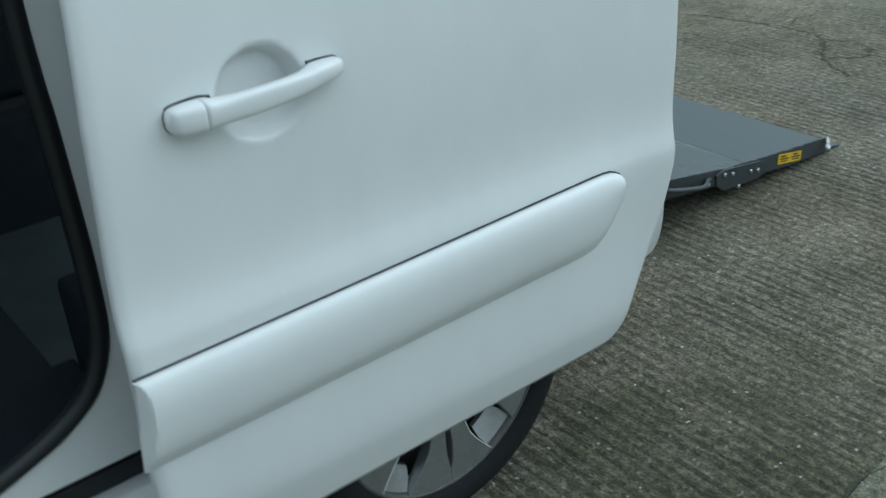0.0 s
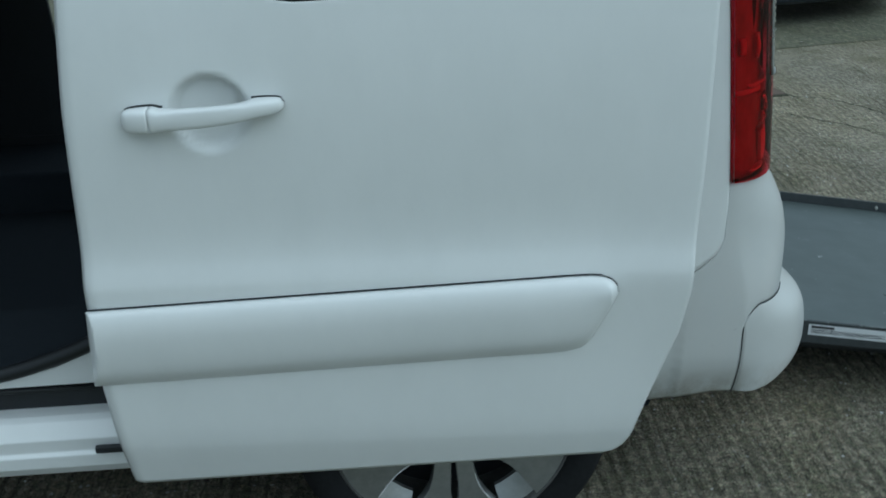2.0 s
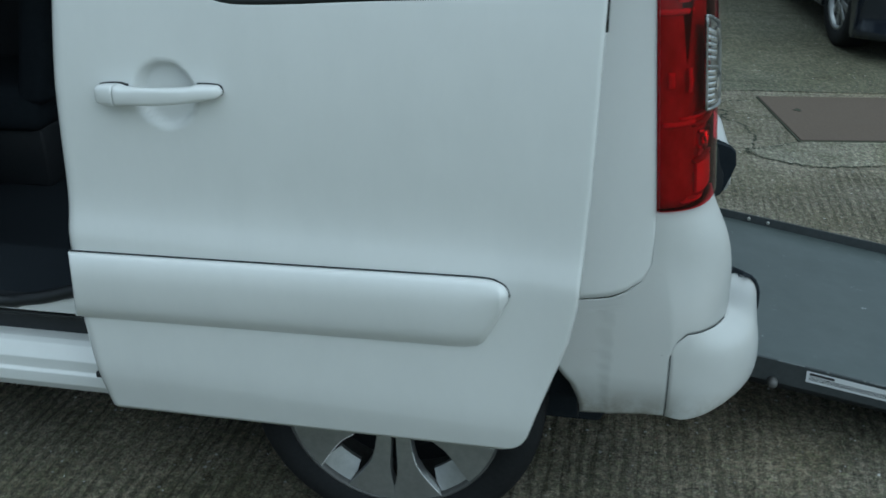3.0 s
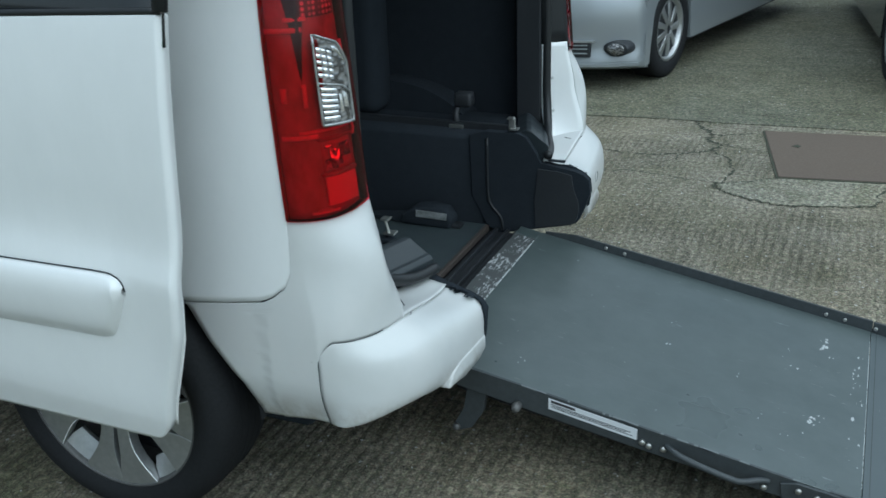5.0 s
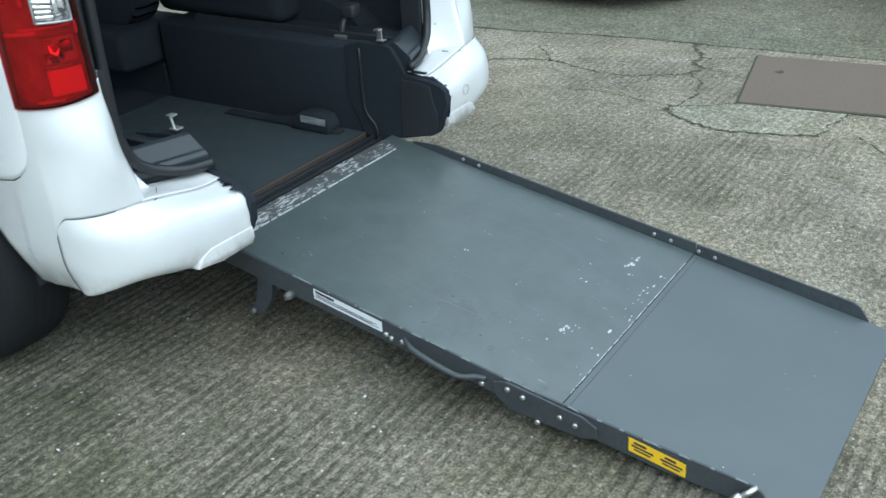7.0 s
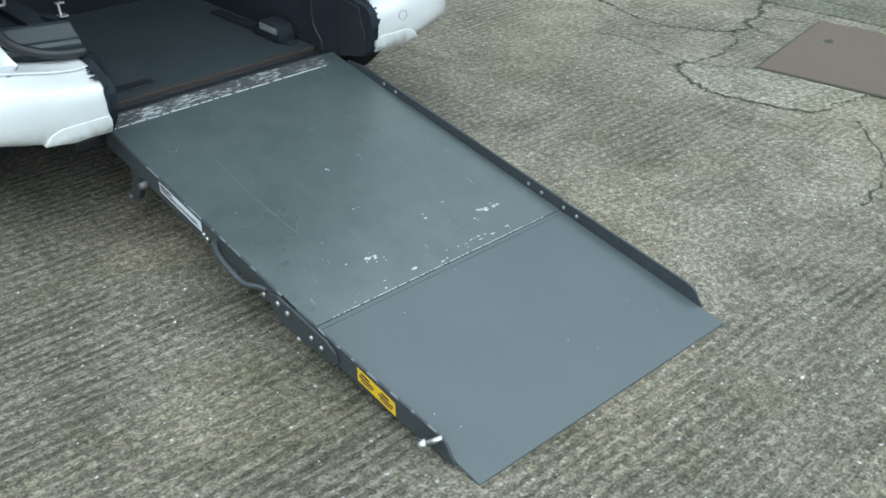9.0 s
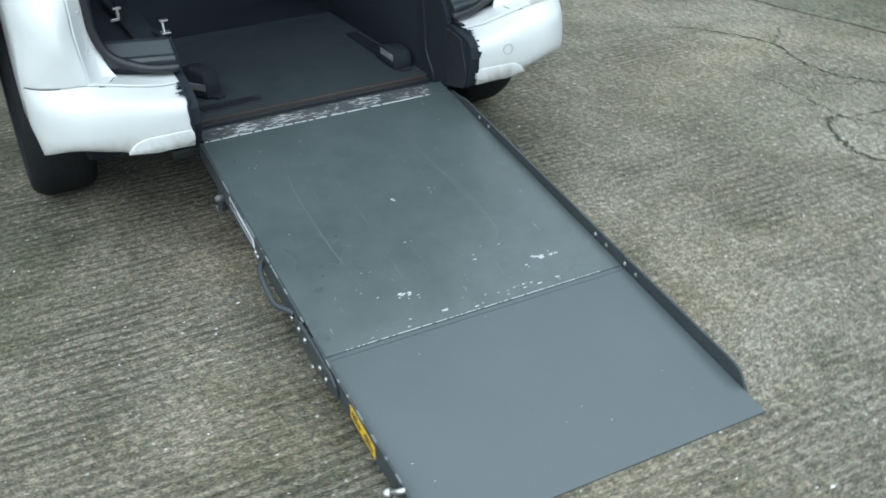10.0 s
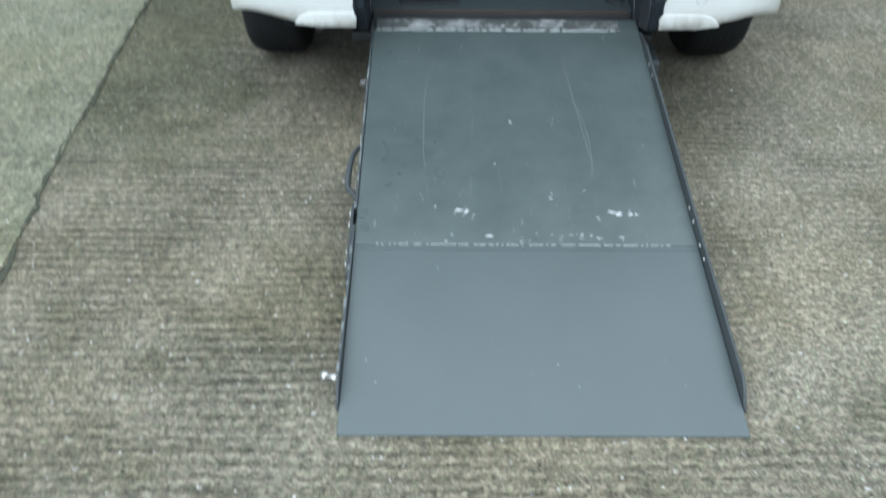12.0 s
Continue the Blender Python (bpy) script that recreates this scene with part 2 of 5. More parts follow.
def concrete(m, tint, ribs):
    """Tamped concrete: bound gravel, pits, raked furrows that are worn away in places, earth stains, mossy green and
    shade painted in beside the van.
    """
    pos = place(m)
    fine = noise_at(m, 150, 4, 0.7, (1, 0.8, 1))
    grit = noise_at(m, 55, 5, 0.72, (1, 0.75, 1))
    mid = noise_at(m, 6, 5, 0.7)
    big = noise_at(m, 0.85, 5, 0.62)
    gravel = node(m, "ShaderNodeTexVoronoi", Scale=105.0)
    link(m, pos, gravel.inputs["Vector"])
    bend = node(m, "ShaderNodeTexNoise", Scale=90.0, Detail=2.0)
    link(m, pos, bend.inputs["Vector"])
    bent = node(m, "ShaderNodeVectorMath")
    bent.operation = "MULTIPLY_ADD"
    link(m, bend.outputs["Color"], bent.inputs[0])
    bent.inputs[1].default_value = (0.014, 0.014, 0.0)
    link(m, pos, bent.inputs[2])
    stones = node(m, "ShaderNodeTexVoronoi", Scale=46.0)
    link(m, bent.outputs[0], stones.inputs["Vector"])
    shade = lambda k: tuple(k * v for v in tint)
    c = ramp_of(m, fine, [(0.36, shade(0.14)), (0.50, shade(0.92)), (0.64, shade(2.5))])
    c = mix(m, 0.5, c, ramp_of(m, grit, [(0.36, shade(0.12)), (0.5, shade(0.85)), (0.62, shade(2.5))]))
    pebble = ramp_of(m, gravel.outputs["Color"], [(0.15, shade(0.45)), (0.55, shade(1.0)), (0.80, shade(1.5)), (0.97, shade(2.6))])
    c = mix(m, ramp_of(m, gravel.outputs["Distance"], [(0.25, grey(0.55)), (0.55, grey(0.0))]), c, pebble)
    hue = noise_at(m, 60, 3, 0.6)
    c = mix(m, 1.0, c, ramp_of(m, hue, [(0.36, (0.93, 1.02, 0.88)), (0.5, (1.0, 1.0, 0.99)), (0.64, (1.06, 1.0, 0.95))]), "MULTIPLY")
    c = mix(m, 1.0, c, ramp_of(m, mid, [(0.36, (1.10, 1.10, 1.08)), (0.5, (0.97, 0.97, 0.94)), (0.66, (0.74, 0.75, 0.66))]), "MULTIPLY")
    c = mix(m, 1.0, c, ramp_of(m, big, [(0.36, (1.10, 1.10, 1.07)), (0.5, (1.0, 1.0, 0.97)), (0.64, (0.84, 0.85, 0.77))]), "MULTIPLY")
    earth = noise_at(m, 1.3, 3, 0.5, (1.0, 0.6, 1.0))
    c = mix(m, 1.0, c, ramp_of(m, earth, [(0.42, (1.0, 1.0, 1.0)), (0.62, (1.02, 0.99, 0.92))]), "MULTIPLY")
    n = None
    if ribs > 0:
        furrow = node(m, "ShaderNodeTexWave", Scale=8.4, Distortion=9.0, Detail=6.0, Detail_Scale=2.4, Detail_Roughness=0.78)
        furrow.bands_direction = "X"
        link(m, place(m, (1, 0.12, 1)), furrow.inputs["Vector"])
        worn = math_of(m, "ADD", noise_at(m, 1.9, 5, 0.65), math_of(m, "MINIMUM", math_of(m, "MULTIPLY_ADD", axis_of(m, "Y"), 0.05, -0.11), 0.10))
        worn = ramp_of(m, worn, [(0.36, grey(1.0)), (0.64, grey(0.12))])
        dirt = ramp_of(m, furrow.outputs["Fac"], [(0.06, grey(0.95 * ribs)), (0.40, grey(0.0))])
        c = mix(m, mix(m, 1.0, dirt, worn, "MULTIPLY"), c, mix(m, 1.0, c, (0.31, 0.325, 0.27), "MULTIPLY"))
        # Mossy green, with shade beside the van painted in as darker concrete.
        moss_shade = math_of(m, "ADD", math_of(m, "MULTIPLY", noise_at(m, 2.6, 5, 0.7), 1.6), math_of(m, "MULTIPLY_ADD", axis_of(m, "Y"), -0.75, 0.30))
        moss_shade = mix(m, 1.0, ramp_of(m, moss_shade, [(-0.0, grey(0.0)), (0.30, grey(0.9))]), ramp_of(m, math_of(m, "MULTIPLY", axis_of(m, "X"), 0.25), [(0.42, grey(1.0)), (0.56, grey(0.0))]), "MULTIPLY")
        c = mix(m, moss_shade, c, mix(m, 1.0, c, (0.55, 0.585, 0.47), "MULTIPLY"))
        n = bump(m, mix(m, 1.0, furrow.outputs["Color"], worn, "MULTIPLY"), 1.0 * ribs, 0.014)
    spots = ramp_of(m, stones.outputs["Distance"], [(0.12, grey(1)), (0.24, grey(0))])
    pick = ramp_of(m, stones.outputs["Color"], [(0.72, grey(0)), (0.76, grey(1))])
    kind = ramp_of(m, stones.outputs["Color"], [(0.76, (0.30, 0.28, 0.25)), (0.82, (0.46, 0.45, 0.42)), (0.90, (0.64, 0.63, 0.60)), (0.96, (0.24, 0.16, 0.12))])
    c = mix(m, mix(m, 1.0, spots, pick, "MULTIPLY"), c, kind)
    pits = node(m, "ShaderNodeTexVoronoi", Scale=27.0)
    link(m, place(m, (1, 1.2, 1)), pits.inputs["Vector"])
    hole = mix(m, 1.0, ramp_of(m, pits.outputs["Distance"], [(0.07, grey(1)), (0.15, grey(0))]), ramp_of(m, pits.outputs["Color"], [(0.70, grey(0)), (0.74, grey(1))]), "MULTIPLY")
    c = mix(m, hole, c, (0.02, 0.02, 0.018))
    n = bump(m, grit, 0.9, 0.010, n)
    n = bump(m, fine, 0.8, 0.005, n)
    return out(m, c, None, n)


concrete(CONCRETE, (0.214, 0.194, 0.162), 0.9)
SMOOTH = concrete(material("mossy_smooth_concrete", (0.2, 0.2, 0.17), 0.92), (0.128, 0.126, 0.100), 0.0)
MOSSY = concrete(material("green_smooth_concrete", (0.2, 0.2, 0.17), 0.92), (0.150, 0.149, 0.115), 0.0)
PATCH = concrete(material("concrete_patch", (0.2, 0.2, 0.17), 0.92), (0.205, 0.194, 0.166), 0.0)
IRON = speckled("brown_painted_cover", (0.104, 0.081, 0.064), (0.142, 0.114, 0.092), 0.85, 90, 0.3, 0.001, spec=0.2)
GRIT = material("pale_stone", (0.5, 0.48, 0.44), 0.8)
isle = node(GRIT, "ShaderNodeNewGeometry")
out(GRIT, ramp_of(GRIT, isle.outputs["Random Per Island"], [(0.2, (0.16, 0.155, 0.14)), (0.6, (0.40, 0.39, 0.36)), (0.9, (0.70, 0.69, 0.66))]))
CRACK = material("crack_dirt", (0.042, 0.046, 0.030), 0.95)

# ---- mesh helpers ----
YC = 2.165


def thing(name, at, label, category, group="", turn=0):
    e = new(name)
    e.empty_display_size = 0.1
    e.matrix_world = pose(*at, 0, 0, turn)
    return tagged(e, label, category, group)


def part(name, bm, mat, parent, label="", smooth=True, thick=0, local=False, bevel=0):
    """One mesh under a thing or a part. Points are in the world's metres, or the parent's own with local."""
    me = bpy.data.meshes.new(name)
    bmesh.ops.recalc_face_normals(bm, faces=bm.faces)
    if thick:
        hub = Vector((0, 1.6, 0.4)) if local else Vector((0.5, YC, 0.75))
        if sum(f.calc_area() * f.normal.dot(f.calc_center_median() - hub) for f in bm.faces) < 0:
            bmesh.ops.reverse_faces(bm, faces=bm.faces)
    if smooth:
        for f in bm.faces:
            f.smooth = True
    if parent and not local:
        top = parent
        while top.parent:
            top = top.parent
        bm.transform(top.matrix_world.inverted())
    bm.to_mesh(me)
    bm.free()
    me.materials.append(mat)
    ob = new(name, me)
    if parent:
        ob.parent = parent
    if thick:
        s = ob.modifiers.new("thickness", "SOLIDIFY")
        s.thickness, s.offset = abs(thick), -1 if thick > 0 else 1
    if bevel:
        b = ob.modifiers.new("edge", "BEVEL")
        b.width, b.segments, b.limit_method = bevel, 3, "ANGLE"
        b.angle_limit = radians(35)
    if smooth:
        w = ob.modifiers.new("shade", "WEIGHTED_NORMAL") if bevel else None
    if label:
        ob["label"] = label
    return ob


def grid(f, nu, nv, close_u=False):
    bm = bmesh.new()
    vs = [[bm.verts.new(f(i / nu, j / nv)) for j in range(nv + 1)] for i in range(nu if close_u else nu + 1)]
    for i in range(nu):
        for j in range(nv):
            a, b = vs[i], vs[(i + 1) % len(vs)]
            bm.faces.new((a[j], b[j], b[j + 1], a[j + 1]))
    return bm


def loft(rings, closed=True, caps=True):
    bm = bmesh.new()
    vs = [[bm.verts.new(p) for p in r] for r in rings]
    n = len(rings[0])
    for a, b in zip(vs, vs[1:]):
        for k in range(n if closed else n - 1):
            bm.faces.new((a[k], a[(k + 1) % n], b[(k + 1) % n], b[k]))
    if closed and caps:
        bm.faces.new(vs[0][::-1])
        bm.faces.new(vs[-1])
    return bm


def tube(pts, r, n=10):
    pts = [Vector(p) for p in pts]
    rings = []
    for i, p in enumerate(pts):
        d = (pts[min(i + 1, len(pts) - 1)] - pts[max(i - 1, 0)]).normalized()
        a = d.cross(Vector((0.31, 0.2, 0.93))).normalized()
        b = d.cross(a)
        rings.append([p + r * (math.cos(2 * math.pi * k / n) * a + math.sin(2 * math.pi * k / n) * b) for k in range(n)])
    return loft(rings)


def smooth_line(pts, k=6):
    """A Catmull-Rom curve through the points."""
    pts = [Vector(p) for p in pts]
    res = []
    for i in range(len(pts) - 1):
        p0, p1, p2, p3 = pts[max(i - 1, 0)], pts[i], pts[i + 1], pts[min(i + 2, len(pts) - 1)]
        for j in range(k):
            t = j / k
            res.append(0.5 * (2 * p1 + (p2 - p0) * t + (2 * p0 - 5 * p1 + 4 * p2 - p3) * t * t + (3 * p1 - p0 - 3 * p2 + p3) * t ** 3))
    return res + [pts[-1]]


def curve_of(knots):
    """A function that runs straight from knot to knot."""
    xs, ys = zip(*knots)
    return lambda x: float(np.interp(x, xs, ys))


def soft_of(knots):
    """The same with rounded bends."""
    xs, ys = zip(*knots)

    def f(x):
        i = min(max(int(np.searchsorted(xs, x)) - 1, 0), len(xs) - 2)
        h = xs[i + 1] - xs[i]
        t = min(max((x - xs[i]) / h, 0), 1)
        s = lambda k: (ys[min(k + 1, len(ys) - 1)] - ys[max(k - 1, 0)]) / (xs[min(k + 1, len(xs) - 1)] - xs[max(k - 1, 0)])
        return (2 * t ** 3 - 3 * t * t + 1) * ys[i] + (t ** 3 - 2 * t * t + t) * h * s(i) + (3 * t * t - 2 * t ** 3) * ys[i + 1] + (t ** 3 - t * t) * h * s(i + 1)

    return f


def slab(outline, axis, a, b, bevel=0.0, seg=2):
    """An outline drawn in the two other axes, thick from a to b along the axis."""
    bm = bmesh.new()

    def at(p, v):
        return {"x": (v, *p), "y": (p[0], v, p[1]), "z": (*p, v)}[axis]

    lo = [bm.verts.new(at(p, a)) for p in outline]
    hi = [bm.verts.new(at(p, b)) for p in outline]
    n = len(lo)
    bm.faces.new(lo[::-1])
    bm.faces.new(hi)
    for k in range(n):
        bm.faces.new((lo[k], lo[(k + 1) % n], hi[(k + 1) % n], hi[k]))
    if bevel:
        bmesh.ops.bevel(bm, geom=bm.edges[:], offset=bevel, segments=seg, affect="EDGES", profile=0.5)
    return bm


def box(x0, x1, y0, y1, z0, z1, bevel=0.0, seg=2):
    return slab([(x0, y0), (x1, y0), (x1, y1), (x0, y1)], "z", z0, z1, bevel, seg)


def join(*bms):
    res = bmesh.new()
    for b in bms:
        me = bpy.data.meshes.new("tmp")
        b.to_mesh(me)
        b.free()
        res.from_mesh(me)
        bpy.data.meshes.remove(me)
    return res


def disc(c, axis, r0, r1, depth, n=16):
    """A short round stud."""
    c, d = Vector(c), Vector(axis).normalized()
    a = d.orthogonal().normalized()
    b = d.cross(a)
    ring = lambda r, h: [c + d * h + r * (math.cos(2 * math.pi * k / n) * a + math.sin(2 * math.pi * k / n) * b) for k in range(n)]
    return loft([ring(r0, 0), ring(r0, depth * 0.6), ring(r1, depth)])


# ---- ground ----
def ground_sheet():
    bm = bmesh.new()
    xs = [-400, -120, -40, -12, -6, -3, 0, 3, 6, 9, 12, 40, 120, 400]
    ys = [-400, -120, -40, -12, -6, -3, 0, 3, 6, 9, 12, 40, 120, 400]
    vs = [[bm.verts.new((x, y, 0)) for y in ys] for x in xs]
    for i in range(len(xs) - 1):
        for j in range(len(ys) - 1):
            bm.faces.new((vs[i][j], vs[i + 1][j], vs[i + 1][j + 1], vs[i][j + 1]))
    return part("ground", bm, CONCRETE, None, smooth=False)


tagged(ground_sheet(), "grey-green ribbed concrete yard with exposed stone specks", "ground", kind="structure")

# ---- white van ----
van = thing("adapted_van", (0.2, YC, 0), "white adapted passenger van with open sliding doors and open tail", "van")


def upper_path(s):
    """Plan of the body above the bumper: s 0..1 along the side, 1..2 round the corner, 2..3 into the tail jamb."""
    if s <= 1:
        return (0.40 + 1.055 * s, 1.28)
    if s <= 2:
        a = (s - 1) * math.pi / 2
        return (1.455 + 0.128 * math.sin(a) ** 0.9, 1.435 - 0.155 * max(math.cos(a), 0) ** 0.9)
    return (1.583 - 0.060 * min((s - 2) / 0.6, 1), 1.435 + 0.066 * (s - 2))


lean = soft_of([(0.30, 0.006), (0.45, -0.006), (0.7, 0.0), (0.95, 0.006), (1.25, 0.03), (1.5, 0.09), (1.75, 0.2)])


def s_at_x(x):
    lo, hi = 0.0, 2.0
    for _ in range(40):
        mid = (lo + hi) / 2
        lo, hi = (mid, hi) if upper_path(mid)[0] < x else (lo, mid)
    return lo


def bumper_outer(t):
    """Plan of the bumper's outer line: 0 at the cheek, 0.6 at the end of the corner, 1 at the cut."""
    if t < 0.6:
        a = t / 0.6 * math.pi / 2
        return (1.522 + 0.196 * math.sin(a) ** 0.9, 1.505 - 0.230 * max(math.cos(a), 0) ** 0.82)
    return (1.718 + 0.035 * (t - 0.6), 1.505 + 0.190 * (t - 0.6) / 0.4)


def bumper_inner(t):
    if t < 0.6:
        a = t / 0.6 * math.pi / 2
        return (1.526 + 0.116 * math.sin(a), 1.445 - 0.168 * max(math.cos(a), 0))
    k = min((t - 0.6) / 0.30, 1)
    return (1.642 - 0.006 * k * k * (3 - 2 * k), 1.445 + 0.250 * (t - 0.6) / 0.4)


swell = soft_of([(0.50, 0.060), (0.64, 0.057), (0.70, 0.050), (0.74, 0.039), (0.78, 0.020), (0.805, 0.006), (0.822, 0.0), (0.85, 0.0)])


def rise(s):
    """The lamp's lower edge climbs towards the tail."""
    return 0.011 * max(0, (min(s, 2) - 1.5) / 0.5) ** 1.6


def bulge(s, z):
    """How far the moulding under the lamp swells out behind the lamp's line."""
    z -= rise(s)
    k = min(max((s - 1) / 0.84, 0), 1)
    k = math.sin(k * math.pi / 2) ** 1.6 - 0.55 * min(max((s - 1.84) / 0.16, 0), 1) ** 1.5
    return (swell(z) if z < 0.822 else 0.0) * k


def body_point(s, z):
    x, y = upper_path(s)
    x += bulge(s, z)
    side = 1.0 if s < 1 else max(0.25, 1 - 0.75 * (s - 1))
    k = min(max((0.72 - z) / 0.155, 0), 1)
    k = k * k * (3 - 2 * k)
    if k and s > 0.95:
        low = (1.4023 + (s - 0.95) * 0.55, 1.277) if s < 1.18 else bumper_inner(min(0.6, 0.6 * (s - 1.18) / 0.82))
        x, y = x + (low[0] - x) * k, y + (low[1] - y) * k
    back = 0.072 * max(0, z - 0.82) * min(max((s - 0.8) / 0.2, 0), 1)
    return (x - back - 0.35 * lean(z) * (1 - side), y + lean(z) * side, z)


def side_point(s, z):
    """A point of the moulding, tucked in towards its lower edge."""
    x, y, z = body_point(s, z)
    return (x, y + 0.030 * max(0, (0.46 - z) / 0.12) ** 1.6, z)


def bumper_top(t):
    """Height of the bumper's upper seam."""
    k = min(max((0.96 - t) / 0.44, 0), 1)
    return 0.520 + 0.044 * min(t / 0.1, 1) ** 0.6 * k * k * (3 - 2 * k)


arch_z = curve_of([(0.40, 0.32), (0.545, 0.32), (0.60, 0.50), (0.70, 0.62), (0.82, 0.70), (0.945, 0.725), (1.06, 0.705), (1.156, 0.655), (1.208, 0.606), (1.257, 0.525), (1.308, 0.452), (1.362, 0.392), (1.40, 0.36)])
arch_x = curve_of([(0.33, 1.352), (0.36, 1.352), (0.392, 1.346), (0.43, 1.332), (0.46, 1.308), (0.525, 1.257), (0.606, 1.208), (0.655, 1.156)])
seam_z = curve_of([(1.0, 0.60), (1.2, 0.604), (1.306, 0.618), (1.40, 0.634), (1.44, 0.65), (1.463, 0.672), (1.474, 0.71), (1.478, 0.82)])


def mirrored(bm, side):
    if side > 0:
        for v in bm.verts:
            v.co.y = 2 * YC - v.co.y
    return bm


def rear_corner(side):
    """Quarter panel, bumper cheek, jamb and lamp of one side."""
    s1 = s_at_x(1.4765)

    def quarter(u, v):
        s = s_at_x(0.42) + (s1 - s_at_x(0.42)) * u
        x = upper_path(s)[0]
        low = max(arch_z(x), seam_z(x) + 0.002 if x > 1.19 else 0)
        return body_point(s, low + (1.74 - low) * v ** 1.2)

    part("quarter_panel", mirrored(grid(quarter, 60, 40), side), PAINT, van, thick=0.012)

    def flank(u, v):
        z = 0.338 + 0.018 * min(u / 0.7, 1)
        z = z + (0.52 - z) * v / 0.4 if v < 0.4 else 0.52 + 0.298 * (v - 0.4) / 0.6
        x0 = arch_x(z) if z < 0.60 else 1.2
        if z > 0.606:
            xs = [1.0 + 0.001 * k for k in range(480)]
            x0 = max([x for x in xs if seam_z(x) < z + 0.0015] + [1.2])
        s0 = s_at_x(min(x0, 1.477))
        return side_point(s0 + (1.18 - s0) * u, z)

    def under_lamp(u, v):
        t = 0.6 * u
        st = 1.18 + 0.82 * u
        lo, hi = bumper_top(t), 0.818 + rise(st)
        foot, join_at = side_point(st, lo), bumper_inner(t)
        p = side_point(st, lo + (hi - lo) * v)
        fade = (1 - v) ** (2 + 6 * max(0, (u - 0.5) / 0.5)) * min(u / 0.1, 1)
        return (p[0] + (join_at[0] - foot[0]) * fade, p[1] + (join_at[1] - foot[1]) * fade, p[2])

    both = join(grid(flank, 24, 70), grid(under_lamp, 36, 42))
    bmesh.ops.remove_doubles(both, verts=both.verts, dist=0.0008)
    part("bumper_cheek", mirrored(both, side), BUMPER, van, thick=0.01)

    def jamb(u, v):
        z = 0.525 + (1.70 - 0.525) * v
        low = max(0, (0.66 - z) / 0.105) ** 2
        at = lambda q: (upper_path(2.0 + q)[0] - 0.02 * lean(z) + 0.03 * low * q, upper_path(2.0 + q)[1] + 0.3 * lean(z) + 0.03 * low)
        start, here, first = body_point(2.0, z), at(u), at(0)
        w = (1 - u) ** 2
        return (here[0] + (start[0] - first[0]) * w, here[1] + (start[1] - first[1]) * w, z)

    for z, y, x in ((0.745, 1.466, 1.540), (0.635, 1.468, 1.545)):
        part("jamb_bolt", mirrored(disc((x, y, z), (0.8, 0.6, 0), 0.006, 0.004, 0.004, 8), side), BUMPER, van)
    part("tail_jamb", mirrored(grid(lambda u, v: jamb(u, 0.285 * v), 10, 20), side), PAINT, van, thick=0.01)
    part("lamp_gasket", mirrored(grid(lambda u, v: jamb(u, 0.285 + 0.715 * v), 10, 20), side), SEAL, van, "black rubber beside the lamp", thick=0.01)

    lamp_parts(side, s1)


